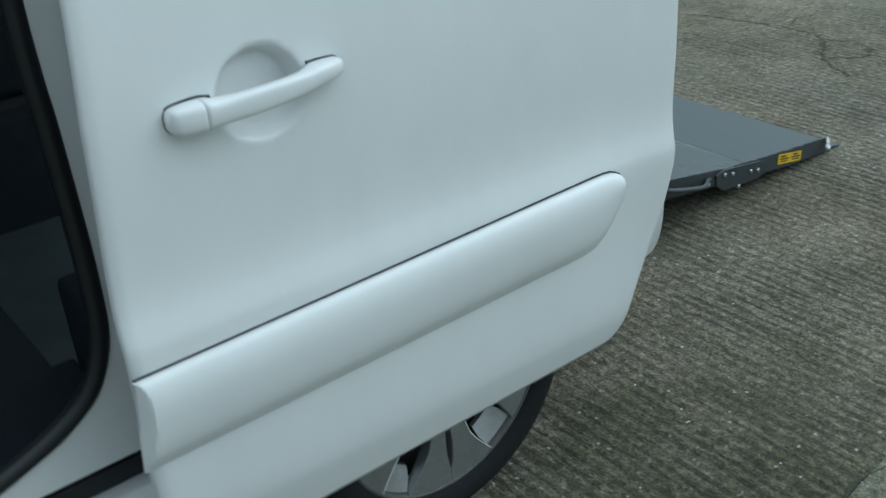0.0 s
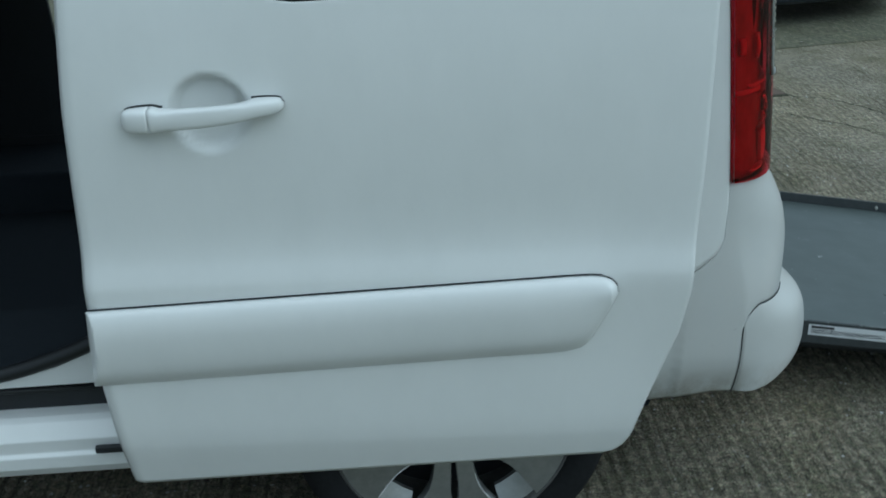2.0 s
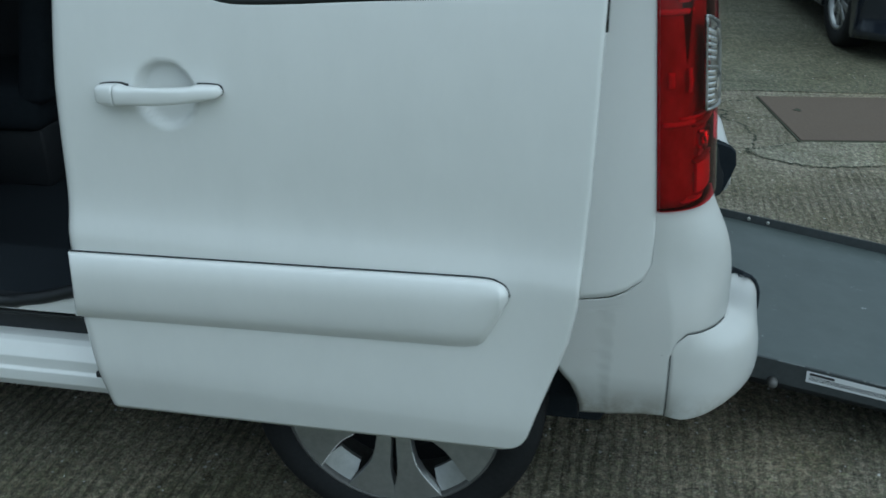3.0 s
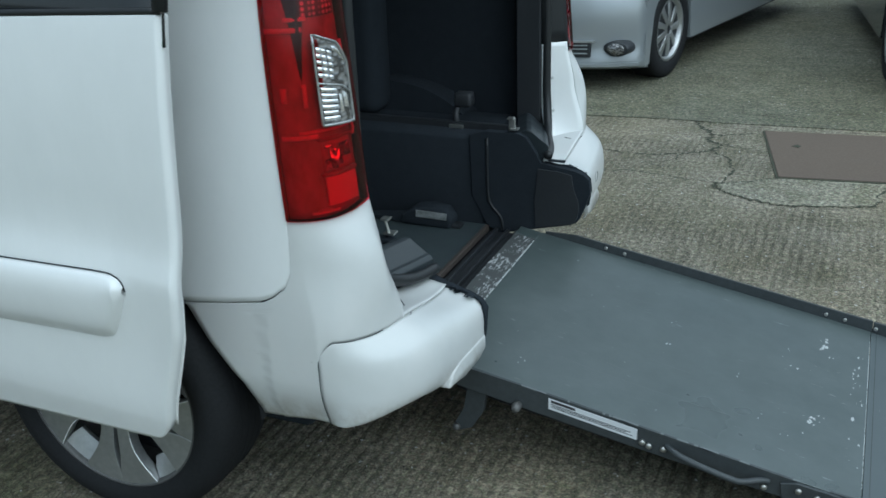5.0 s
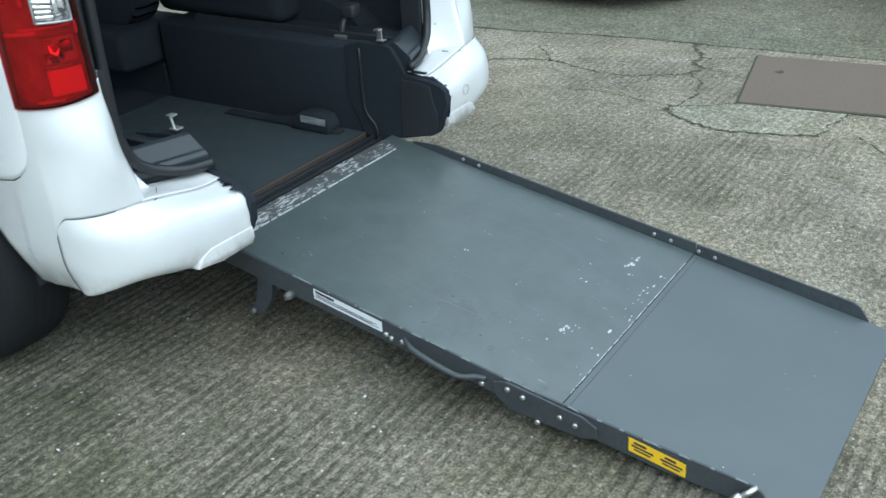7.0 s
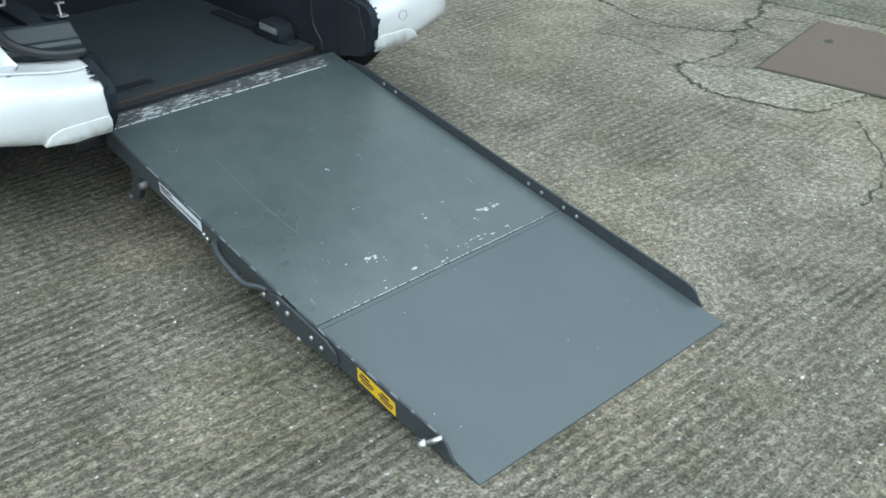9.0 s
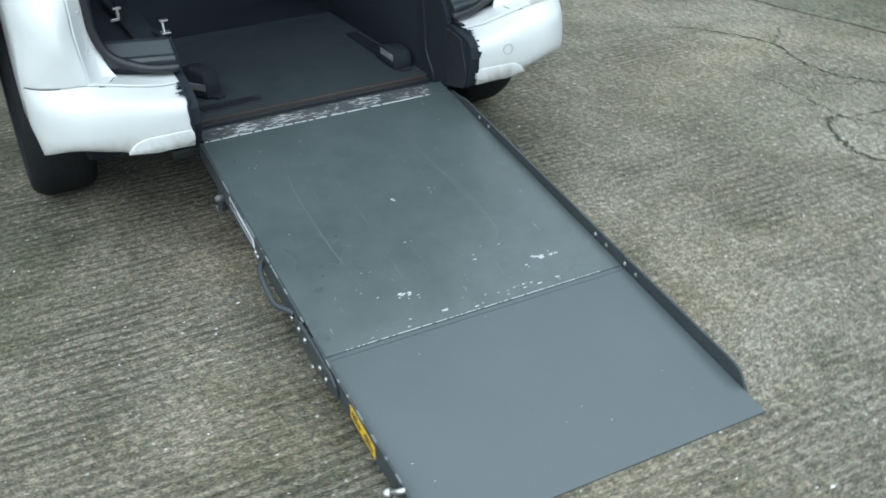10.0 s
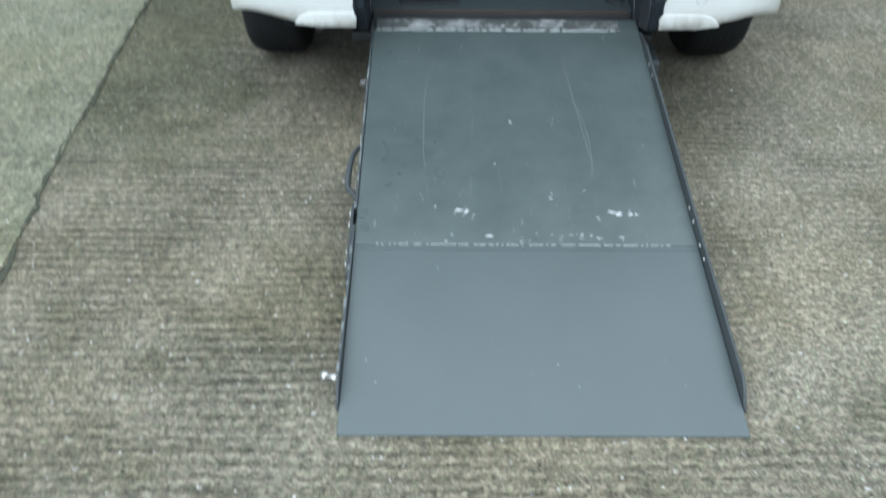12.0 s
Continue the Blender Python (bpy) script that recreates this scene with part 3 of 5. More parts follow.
def lamp_parts(side, s1):
    z0, z1 = 0.822, 1.42

    def skin(a, b, zl, zh, lift, nu, nv, crown=0.0):
        def f(u, v):
            s = a + (b - a) * u
            low = zl + (rise(s) if zl < 0.825 else 0)
            x, y, z = body_point(s, low + (zh - low) * v)
            k = lift + crown * math.sin(math.pi * u) * math.sin(math.pi * v)
            n = Vector((0.35 + 0.6 * max(s - 1, 0), -1 + 0.85 * max(s - 1, 0), 0)).normalized()
            return (x + n.x * k, y + n.y * k, z)
        return mirrored(grid(f, nu, nv), side)

    base = part("tail_lamp", skin(s1 + 0.01, 1.97, z0, z1, 0.009, 24, 30, 0.003), REDLENS, van, "red tail lamp with a clear reversing lens")
    part("lamp_housing", skin(s1 + 0.005, 1.975, z0 - 0.002, z1, -0.013, 20, 24), CHAMBER, base, thick=0.006)
    part("lamp_frame", skin(s1 + 0.002, s1 + 0.014, z0, z1, 0.004, 2, 20), RED, base, thick=0.024)
    part("lamp_frame", skin(1.958, 1.988, z0, z1, 0.002, 2, 20), BLACK, base, thick=0.024)
    part("brake_chamber", skin(1.545, 1.90, 0.842, 0.900, -0.004, 8, 6, 0.003), BRIGHT, base, "bright red lower chamber", thick=0.008, bevel=0.002)
    part("bulb_chamber", skin(1.55, 1.90, 0.910, 0.968, -0.011, 8, 6), REDCELL, base, thick=0.006)
    for a, b, zl, zh in ((1.56, 1.70, 0.914, 0.936), (1.62, 1.76, 0.920, 0.955), (1.74, 1.86, 0.934, 0.962), (1.57, 1.66, 0.957, 0.965)):
        part("lamp_facet", skin(a, b, zl, zh, -0.004, 4, 4, 0.006), FACET, base, "bright facet of the bulb's reflector", thick=0.004)
    for z in (0.902, 0.972):
        part("lamp_divider", skin(1.52, 1.92, z, z + 0.006, -0.004, 8, 2), CHAMBER, base, thick=0.012)
    # Near-white shelves draw the bright highlight streaks across the lamp.
    for a, b, zl, zh in ((1.16, 1.53, 0.978, 0.988), (1.34, 1.90, 0.989, 0.996), (1.36, 1.66, 0.828, 0.834), (1.12, 1.50, 1.180, 1.190), (1.32, 1.56, 1.200, 1.208)):
        part("shelf_highlight", skin(a, b, zl, zh, -0.006, 8, 2, 0.004), BRIGHT, base, thick=0.012)
    for a, b, zl, zh in ((1.915, 1.945, 0.968, 0.998), (1.90, 1.94, 1.105, 1.155), (1.42, 1.47, 1.04, 1.085), (1.20, 1.27, 1.05, 1.08)):
        part("side_reflector", skin(a, b, zl, zh, -0.004, 3, 5, 0.005), BRIGHT, base, thick=0.006)
    part("upper_chamber", skin(1.42, 1.90, 1.205, 1.40, -0.008, 10, 12, 0.006), DOTS, base, thick=0.006)

    C0, C1 = 1.56, 1.89

    def clear(u, v):
        zl = 1.001 + 0.006 * (1 - u)
        zh = 1.178 - 0.030 * u - 0.032 * max(0, u - 0.7) ** 1.5 / 0.3 ** 1.5
        return zl + (zh - zl) * v

    def clear_skin(lift, a, b, nu=14, nv=14):
        def f(u, v):
            st = a + (b - a) * u
            x, y, z = body_point(st, clear(u, v))
            n = Vector((0.35 + 0.6 * (st - 1), -1 + 0.85 * (st - 1), 0)).normalized()
            return (x + n.x * lift, y + n.y * lift, z)
        return mirrored(grid(f, nu, nv), side)

    lens_glass = part("reverse_lens", clear_skin(0.0118, C0, C1), CLEAR, base, "clear ribbed reversing lens", thick=0.006, bevel=0.002)

    def step_of(u0, u1, v0, v1, crown):
        def f(p, q):
            u = u0 + (u1 - u0) * p
            st = C0 + (C1 - C0) * u
            x, y, z = body_point(st, clear(u, v0 + (v1 - v0) * q))
            n = Vector((0.35 + 0.6 * (st - 1), -1 + 0.85 * (st - 1), 0)).normalized()
            k = 0.0120 + 0.5 * crown * math.sin(math.pi * q) * (0.5 + 0.5 * math.sin(math.pi * p))
            return (x + n.x * k, y + n.y * k, z)
        return mirrored(grid(f, 5, 5), side)

    r = random.Random(12)
    for k in range(6):
        v = 0.05 + 0.066 * k
        part("reflector_step", step_of(0.06 + 0.015 * r.random(), 0.50 + 0.06 * r.random(), v, v + 0.046, 0.004), CHROME, lens_glass)
    for k in range(5):
        for i in range(3):
            v, u = 0.53 + 0.072 * k, 0.06 + 0.16 * i + 0.03 * r.random()
            part("reflector_step", step_of(u, u + 0.13, v + 0.012 * r.random(), v + 0.055, 0.0045), CHROME, lens_glass)
    for u0, u1, v0, v1 in ((0.60, 0.70, 0.14, 0.36), (0.73, 0.88, 0.20, 0.40), (0.56, 0.90, 0.88, 0.94)):
        part("bulb_glint", step_of(u0, u1, v0, v1, 0.005), CHROME, lens_glass)
    edge = []
    for u, v in [(k / 10, 0) for k in range(11)] + [(1, k / 10) for k in range(1, 11)] + [(1 - k / 10, 1) for k in range(1, 11)] + [(0, 1 - k / 10) for k in range(1, 11)]:
        st = C0 + (C1 - C0) * u
        x, y, z = body_point(st, clear(u, v))
        n = Vector((0.35 + 0.6 * (st - 1), -1 + 0.85 * (st - 1), 0)).normalized()
        edge.append((x + n.x * 0.0125, y + n.y * 0.0125, z))
    part("lens_rim", mirrored(tube(edge, 0.0028, 6), side), ALLOY, base)
    middle = []
    for k in range(9):
        st = C0 + (C1 - C0) * k / 8
        x, y, z = body_point(st, clear(k / 8, 0.47))
        n = Vector((0.35 + 0.6 * (st - 1), -1 + 0.85 * (st - 1), 0)).normalized()
        middle.append((x + n.x * 0.0125, y + n.y * 0.0125, z))
    part("lens_rib", mirrored(tube(middle, 0.0022, 6), side), ALLOY, base)


for side in (-1, 1):
    rear_corner(side)


BSEC = [(0.356, 0.35), (0.362, 0.62), (0.376, 0.82), (0.398, 0.94), (0.428, 0.995), (0.456, 0.995), (0.476, 0.96), (0.491, 0.89), (0.503, 0.77), (0.513, 0.55), (0.523, 0.25), (0.532, 0.0)]


BZ = soft_of([(i, z) for i, (z, k) in enumerate(BSEC)])
BK = soft_of([(i, k) for i, (z, k) in enumerate(BSEC)])


def rear_bumper(side):
    def raw(u, v):
        q = v * (len(BSEC) - 1)
        z, k = BZ(q), min(max(BK(q), 0), 1)
        o, i = Vector(bumper_outer(u)), Vector(bumper_inner(u))
        if z > 0.44:
            z = 0.44 + (z - 0.44) * (1 + (bumper_top(u) - 0.532) / 0.092 * ((z - 0.44) / 0.092))
        if z < 0.44:
            z += (0.028 * math.exp(-((u - 0.40) / 0.22) ** 2) - 0.004 * min(max((u - 0.6) / 0.2, 0), 1)) * (0.44 - z) / 0.08
        k += (1 - k) * 0.75 * min(max((u - 0.5) / 0.2, 0), 1) * (1 if z < 0.43 else 0)
        p = i + (o - i) * k
        return (p.x, p.y, z)

    def f(u, v):
        p = raw(u, v)
        if u < 0.2:
            a = raw(0, v)
            b = side_point(1.18, a[2])
            w = (1 - u / 0.2) ** 2
            p = (p[0] + (b[0] - a[0]) * w, p[1] + (b[1] - a[1]) * w, p[2])
        return p

    part("rear_bumper", mirrored(grid(f, 60, 32), side), BUMPER, van, "white painted rear bumper, sawn off beside the ramp", thick=0.006)

    seam = [Vector(side_point(1.181, z)) + Vector((0, -0.0005, 0)) for z in np.linspace(0.352, 0.514, 12)]
    seam += [(bumper_inner(t)[0] + 0.0005, bumper_inner(t)[1] - 0.001, bumper_top(t)) for t in np.linspace(0.012, 0.42, 20)]
    part("bumper_seam", mirrored(tube(smooth_line(seam, 2), 0.0011, 6), side), GAP, van)

    def ledge(u, v):
        t = 0.52 + 0.48 * u
        x, y = bumper_inner(t)
        z = bumper_top(t)
        far = 1.50 + 0.07 * u
        k = v * v * (3 - 2 * v)
        return (x + (far - x) * v, y + (0.02 * (1 - u)) * v, z + (0.530 + 0.035 * (1 - u) ** 2 - z) * k)

    part("bumper_ledge", mirrored(grid(ledge, 30, 14), side), BUMPER, van, thick=0.006)
    lip = [(1.503, 0.362), (1.514, 0.380), (1.530, 0.395), (1.556, 0.406), (1.697, 0.411), (1.697, 0.371), (1.66, 0.362), (1.58, 0.356)]
    bm = slab(lip, "x", 1.69, 1.7335, 0.006, 4)
    for v in bm.verts:
        v.co.x -= 0.075 * (1.697 - v.co.y)
    part("bumper_strip", mirrored(bm, side), BUMPER, van, "moulded lip along the bumper's lower edge")
    rnd = random.Random(5 + side)
    cut = []
    for k in range(26):
        t = k / 25
        z, q = np.interp(t * (len(BSEC) - 1), range(len(BSEC)), [b[0] for b in BSEC]), np.interp(t * (len(BSEC) - 1), range(len(BSEC)), [b[1] for b in BSEC])
        cut.append((1.636 + (1.735 - 1.636) * q, 1.694 + rnd.uniform(-0.004, 0.002), max(min(z, 0.520), 0.392) + 0.001))
    cut.append((1.575, 1.694, 0.530))
    part("cut_edge", mirrored(tube(cut, 0.0042, 6), side), CARPET, van, "ragged black sawn edge")


def ledge_damage(side):
    """Cracked paint, a drilled hole and torn plastic on the bumper's ledge."""
    rnd = random.Random(40 + side)
    bms = []
    for k in range(13):
        x, y = rnd.uniform(1.585, 1.70), 1.690 - abs(rnd.gauss(0, 0.012))
        n = rnd.randint(4, 6)
        z = float(np.interp(x, (1.575, 1.636, 1.665, 1.70), (0.529, 0.520, 0.512, 0.495))) + 0.0035
        pts = [(x + rnd.uniform(0.3, 1) * 0.009 * math.cos(2 * math.pi * i / n), y + rnd.uniform(0.3, 1) * 0.013 * math.sin(2 * math.pi * i / n), z) for i in range(n)]
        bm = bmesh.new()
        bm.faces.new([bm.verts.new(p) for p in pts])
        bms.append(bm)
    part("paint_chip", mirrored(join(*bms), side), CARPET, van, smooth=False)["kind"] = "stuff"
    part("drilled_hole", mirrored(disc((1.61, 1.552, 0.534), (0.1, 0, 1), 0.0035, 0.003, 0.003, 8), side), BLACK, van)
    part("paint_crack", mirrored(tube([(1.60, 1.520, 0.560), (1.622, 1.500, 0.552), (1.640, 1.488, 0.552), (1.646, 1.470, 0.555)], 0.0011, 5), side), SEAL, van)


def torn_end(side):
    """Black plastic showing in ragged strips where the paint has torn away at the sawn end."""
    rnd = random.Random(71 + side)
    bms = []
    for k in range(9 if side < 0 else 17):
        q = rnd.uniform(8.3, 10.4) if side < 0 or k % 3 == 0 else rnd.uniform(4.6, 9.0)
        z, w = BZ(q), BK(q)
        reach = rnd.choice((0.006, 0.010, 0.016, 0.030)) * rnd.uniform(0.6, 1.2)
        tall = rnd.uniform(0.12, 0.32)
        edge = []
        for i in range(7):
            a = 2 * math.pi * i / 7
            qq, yy = q + tall * math.sin(a) * rnd.uniform(0.5, 1.0), 1.696 - reach * (0.5 - 0.5 * math.cos(a) * rnd.uniform(0.6, 1.0))
            zz, ww = BZ(qq), min(max(BK(qq), 0), 1)
            edge.append((1.636 + 0.0965 * ww + 0.0035, yy, zz + 0.002))
        bm = bmesh.new()
        bm.faces.new([bm.verts.new(v) for v in edge])
        bms.append(bm)
    part("torn_paint", mirrored(join(*bms), side), CARPET, van, "ragged black tears in the paint", smooth=False)["kind"] = "stuff"


for side in (-1, 1):
    rear_bumper(side)
    ledge_damage(side)
    torn_end(side)
part("parking_sensor", tube([(1.7242, 2.756 + 0.017 * math.cos(a), 0.455 + 0.017 * math.sin(a)) for a in [2 * math.pi * k / 24 for k in range(25)]], 0.0011, 5), ALLOY, van)
part("torn_tab", box(1.60, 1.655, 2.622, 2.636, 0.535, 0.541, 0.002), CARPET, van, "torn strip of black plastic", smooth=False)


def tail_seal():
    pts = [(1.602, 1.712, 0.556), (1.586, 1.64, 0.560), (1.562, 1.58, 0.576), (1.544, 1.526, 0.608), (1.533, 1.500, 0.665), (1.528, 1.493, 0.74), (1.528, 1.493, 1.0), (1.522, 1.508, 1.3), (1.515, 1.57, 1.62), (1.51, 1.66, 1.70)]
    for side in (-1, 1):
        part("tail_seal", mirrored(tube(smooth_line(pts, 5), 0.014, 12), side), SEAL, van)
    part("tail_header", box(1.40, 1.60, 1.55, 2 * YC - 1.55, 1.69, 1.78, 0.02), PAINT, van)


tail_seal()


def inside():
    part("front_floor", box(-1.2, 0.418, 1.715, 2.615, 0.285, 0.302), CARPET, van, "black carpeted front floor", smooth=False)
    part("floor_pan", box(0.42, 1.393, 1.715, 2.615, 0.285, 0.300), VINYL, van, "grey vinyl floor of the wheelchair bay", smooth=False)
    part("floor_edge", box(1.394, 1.408, 1.73, 2.60, 0.285, 0.306, 0.003), RUST, van, smooth=False)
    part("threshold", box(1.409, 1.512, 1.725, 2.605, 0.262, 0.284, 0.003), BLACK, van, smooth=False)
    for x in (1.43, 1.468, 1.50):
        part("threshold_rail", box(x, x + 0.01, 1.73, 2.60, 0.284, 0.300, 0.002), BLACK, van, smooth=False)
    for side in (-1, 1):
        part("wheel_box", mirrored(box(0.42, 1.40, 1.42, 1.715, 0.24, 0.60, 0.015), side), CARPET, van, "black carpeted box over the wheel arch")
        step = [(1.49, 0.50), (1.50, 0.618), (1.53, 0.632), (1.545, 0.628), (1.583, 0.594), (1.594, 0.592), (1.602, 0.582), (1.600, 0.568), (1.585, 0.554), (1.57, 0.50)]
        bm = slab(step, "y", 1.50, 1.705, 0.003)
        for v in bm.verts:
            if v.co.x > 1.45:
                v.co.x -= 0.33 * (1.705 - v.co.y)
        part("tail_trim", mirrored(bm, side), TRIM, van, "grey moulded tail trim", smooth=False)
        bm = slab([(1.401, 0.50), (1.401, 0.603), (1.515, 0.612), (1.515, 0.50)], "y", 1.50, 1.690, 0.004)
        for v in bm.verts:
            if v.co.x > 1.45:
                v.co.x -= 0.33 * (1.705 - v.co.y)
        part("box_end", mirrored(bm, side), CARPET, van, "black carpeted ledge behind the trim", smooth=False)
        skirt = [(1.34, 0.605), (1.48, 0.622), (1.515, 0.612), (1.565, 0.57), (1.585, 0.535), (1.64, 0.518), (1.69, 0.505), (1.72, 0.490), (1.733, 0.47), (1.728, 0.42), (1.708, 0.382), (1.670, 0.336), (1.635, 0.314), (1.57, 0.300), (1.44, 0.275), (1.395, 0.30), (1.37, 0.36), (1.345, 0.40)]
        if side > 0:
            skirt = [(1.34, 0.605), (1.40, 0.622), (1.507, 0.622), (1.532, 0.612), (1.563, 0.565), (1.578, 0.530), (1.634, 0.523), (1.69, 0.515), (1.720, 0.507), (1.738, 0.490), (1.743, 0.449), (1.727, 0.404), (1.711, 0.362), (1.702, 0.346), (1.68, 0.333), (1.60, 0.316), (1.544, 0.303), (1.44, 0.275), (1.395, 0.30), (1.37, 0.36), (1.345, 0.40)]
        part("side_skirt", mirrored(slab(skirt, "y", 1.694, 1.722, 0.003), side), CARPET, van, "black skirt beside the ramp", smooth=False)
        if side > 0:
            plate_at = [(1.572, 0.514), (1.640, 0.511), (1.683, 0.503), (1.690, 0.453), (1.706, 0.420), (1.708, 0.385), (1.702, 0.358), (1.694, 0.345), (1.676, 0.336), (1.60, 0.321), (1.566, 0.314), (1.562, 0.40)]
            part("end_plate", mirrored(slab(plate_at, "y", 1.7225, 1.7275, 0.0015), side), BLACK, van, "dark plate closing the bumper's cut end", smooth=False)
        hook = tube([(1.488, 1.706, 0.63), (1.478, 1.706, 0.668)], 0.004, 8)
        if side > 0:
            hook = box(1.470, 1.492, 1.703, 1.709, 0.625, 0.668, 0.002)
        part("latch_post", mirrored(join(hook, box(1.469, 1.489, 1.698, 1.722, 0.665, 0.670, 0.001), box(1.476, 1.504, 1.696, 1.722, 0.631, 0.636, 0.001)), side), STEEL, van, smooth=False)
        wall = lambda u, v: (0.41 + 1.10 * u, 1.378 + lean(0.45 + 1.25 * v), 0.45 + 1.25 * v)
        part("side_lining", mirrored(grid(wall, 4, 10), side), CARPET, van, "black lined side wall", thick=0.008)
        liner = lambda u, v: (0.945 + 0.405 * math.cos(math.pi * u), 1.30 + 0.078 * v, 0.325 + 0.405 * math.sin(math.pi * u))
        part("arch_liner", mirrored(grid(liner, 24, 2), side), BLACK, van)
        cover = slab([(0.945 + 0.412 * math.cos(a), 0.325 + 0.38 * math.sin(a)) for a in [math.pi * k / 24 for k in range(25)]], "y", 1.379, 1.49, 0.012, 2)
        part("arch_cover", mirrored(cover, side), CARPET, van, "black carpeted wheel arch", smooth=False)
        part("arch_back", mirrored(box(0.55, 1.48, 1.62, 1.64, 0.37, 0.62), side), BLACK, van, smooth=False)
        part("tail_lining", mirrored(box(1.43, 1.512, 1.33, 1.51, 0.50, 1.70, 0.004), side), BLACK, van, smooth=False)
        part("side_floor", mirrored(box(-1.2, 0.418, 1.412, 1.713, 0.25, 0.43, 0.01), side), CARPET, van, smooth=False)
        part("box_edge", mirrored(tube(smooth_line([(1.402, 1.722, 0.60), (1.402, 1.722, 0.42), (1.415, 1.722, 0.37), (1.445, 1.722, 0.335), (1.452, 1.722, 0.29)], 4), 0.005, 8), side), SEAL, van)
    part("ceiling_lining", box(-1.6, 1.45, 1.45, 2 * YC - 1.45, 1.70, 1.72), CARPET, van, smooth=False)
    part("bulkhead", box(-1.25, -1.2, 1.32, 2 * YC - 1.32, 0.3, 1.7), CARPET, van, smooth=False)
    part("rear_axle", tube([(0.945, 1.45, 0.27), (0.945, 1.70, 0.22), (0.945, 2 * YC - 1.70, 0.22), (0.945, 2 * YC - 1.45, 0.27)], 0.045, 10), BLACK, van)
    # Unseen box added low under the bay to deepen the shade on the ground.
    part("bay_underside", box(0.50, 1.50, 1.66, 2 * YC - 1.66, 0.225, 0.26, 0.01), BLACK, van, smooth=False)
    part("underbody", box(-2.2, 0.50, 1.50, 2 * YC - 1.50, 0.20, 0.262, 0.02), BLACK, van, smooth=False)


inside()


def wheel(at, side):
    """A tyre and a five-pair rim, its face towards side."""
    cx, yf, cz = at
    w = new("wheel")
    w.parent = van
    w["label"] = "silver alloy wheel with a worn black tyre"
    R, r = 0.327, 0.243
    sec = [(r - 0.012, 0.035), (r - 0.002, 0.006), (r + 0.010, -0.004), (0.272, -0.010), (0.297, -0.006), (0.315, 0.012), (0.324, 0.035), (R, 0.055), (R, 0.16), (0.322, 0.185), (0.30, 0.205), (r, 0.205)]
    n = 72
    w.location = (cx - 0.2, yf - YC, cz)

    def turned(profile, k=n):
        return loft([[(q * math.cos(2 * math.pi * i / k), d * -side, q * math.sin(2 * math.pi * i / k)) for q, d in profile] for i in range(k + 1)], closed=False)

    def wedge(bands, back):
        """A flat piece between two angles at each radius, with a face and a back."""
        rings = []
        for q, a0, a1, d in bands:
            f = [Vector((q * math.cos(a), d * -side, q * math.sin(a))) for a in np.linspace(a0, a1, 7)]
            b = [Vector((p.x, (d + back) * -side, p.z)) for p in reversed(f)]
            rings.append(f + b)
        return loft(rings)

    part("tyre", turned(sec), RUBBER, w, "worn black road tyre", local=True)
    for g in (0.065, 0.092, 0.12, 0.147):
        part("tread_groove", turned([(R + 0.0006, g), (R - 0.006, g + 0.001), (R - 0.006, g + 0.006), (R + 0.0006, g + 0.007)]), SEAL, w, local=True)
    part("rim_ring", turned([(r + 0.003, 0.012), (r, 0.004), (r - 0.004, 0.004), (r - 0.008, 0.014), (r - 0.018, 0.035), (r - 0.03, 0.18)]), DULL, w, "dull metal rim", local=True)
    part("brake_disc", turned([(0.03, 0.09), (0.15, 0.09), (0.15, 0.115), (0.03, 0.115)], 40), BLACK, w, local=True)
    part("back_plate", turned([(0.02, 0.13), (r - 0.02, 0.13)], 40), BLACK, w, local=True)
    part("hub_cap", turned([(0.0, 0.004), (0.030, 0.006), (0.036, 0.012), (0.055, 0.016), (0.066, 0.03), (0.066, 0.05)], 40), ALLOY, w, local=True)
    down = -math.pi / 2
    for k in range(5):
        c = down + 2 * math.pi * k / 5
        for e in (-1, 1):
            bands = [(q, c + e * a0, c + e * a1, d) for q, a0, a1, d in ((0.055, 0.07, 0.56, 0.018), (0.085, 0.055, 0.47, 0.014), (0.115, 0.055, 0.385, 0.010), (0.145, 0.055, 0.36, 0.007), (0.175, 0.035, 0.39, 0.006), (0.205, 0.0, 0.43, 0.006), (0.239, 0.0, 0.47, 0.007))]
            part("spoke", wedge(bands, 0.028), ALLOY, w, local=True, bevel=0.002)
            # The highlight on one spoke edge is put in as a near-white tube.
            if e > 0:
                line = [(q * math.cos(a1), (d - 0.0006) * -side, q * math.sin(a1)) for q, a0, a1, d in bands[2:]]
                part("edge_highlight", tube(smooth_line(line, 3), 0.0011, 6), BRIGHT, w, "bright tube drawn as the highlight along a spoke", local=True)
        m = c + math.pi / 5
        plate = [(q, m - a, m + a, d) for q, a, d in ((0.186, 0.15, 0.040), (0.21, 0.175, 0.028), (0.236, 0.16, 0.016))]
        part("pocket_plate", wedge(plate, 0.01), ALLOY, w, local=True, smooth=False)
    return w


for cx in (0.953, -1.775):
    wheel((cx, 1.255, 0.327), -1)
    wheel((cx, 2 * YC - 1.255, 0.327), 1)


# open sliding doors
door_yb = lambda x: 1.124 - 0.056 * (x - 0.454)
door_prof = soft_of([(0.32, 0.040), (0.40, 0.0195), (0.422, 0.0145), (0.432, 0.0128), (0.47, 0.0095), (0.60, 0.006), (0.70, 0.003), (0.75, 0.003), (0.775, 0.0085), (0.80, 0.0145), (0.83, 0.0180), (0.87, 0.0190), (0.95, 0.0180), (1.05, 0.0195), (1.15, 0.0265), (1.25, 0.040), (1.45, 0.085), (1.75, 0.20)])
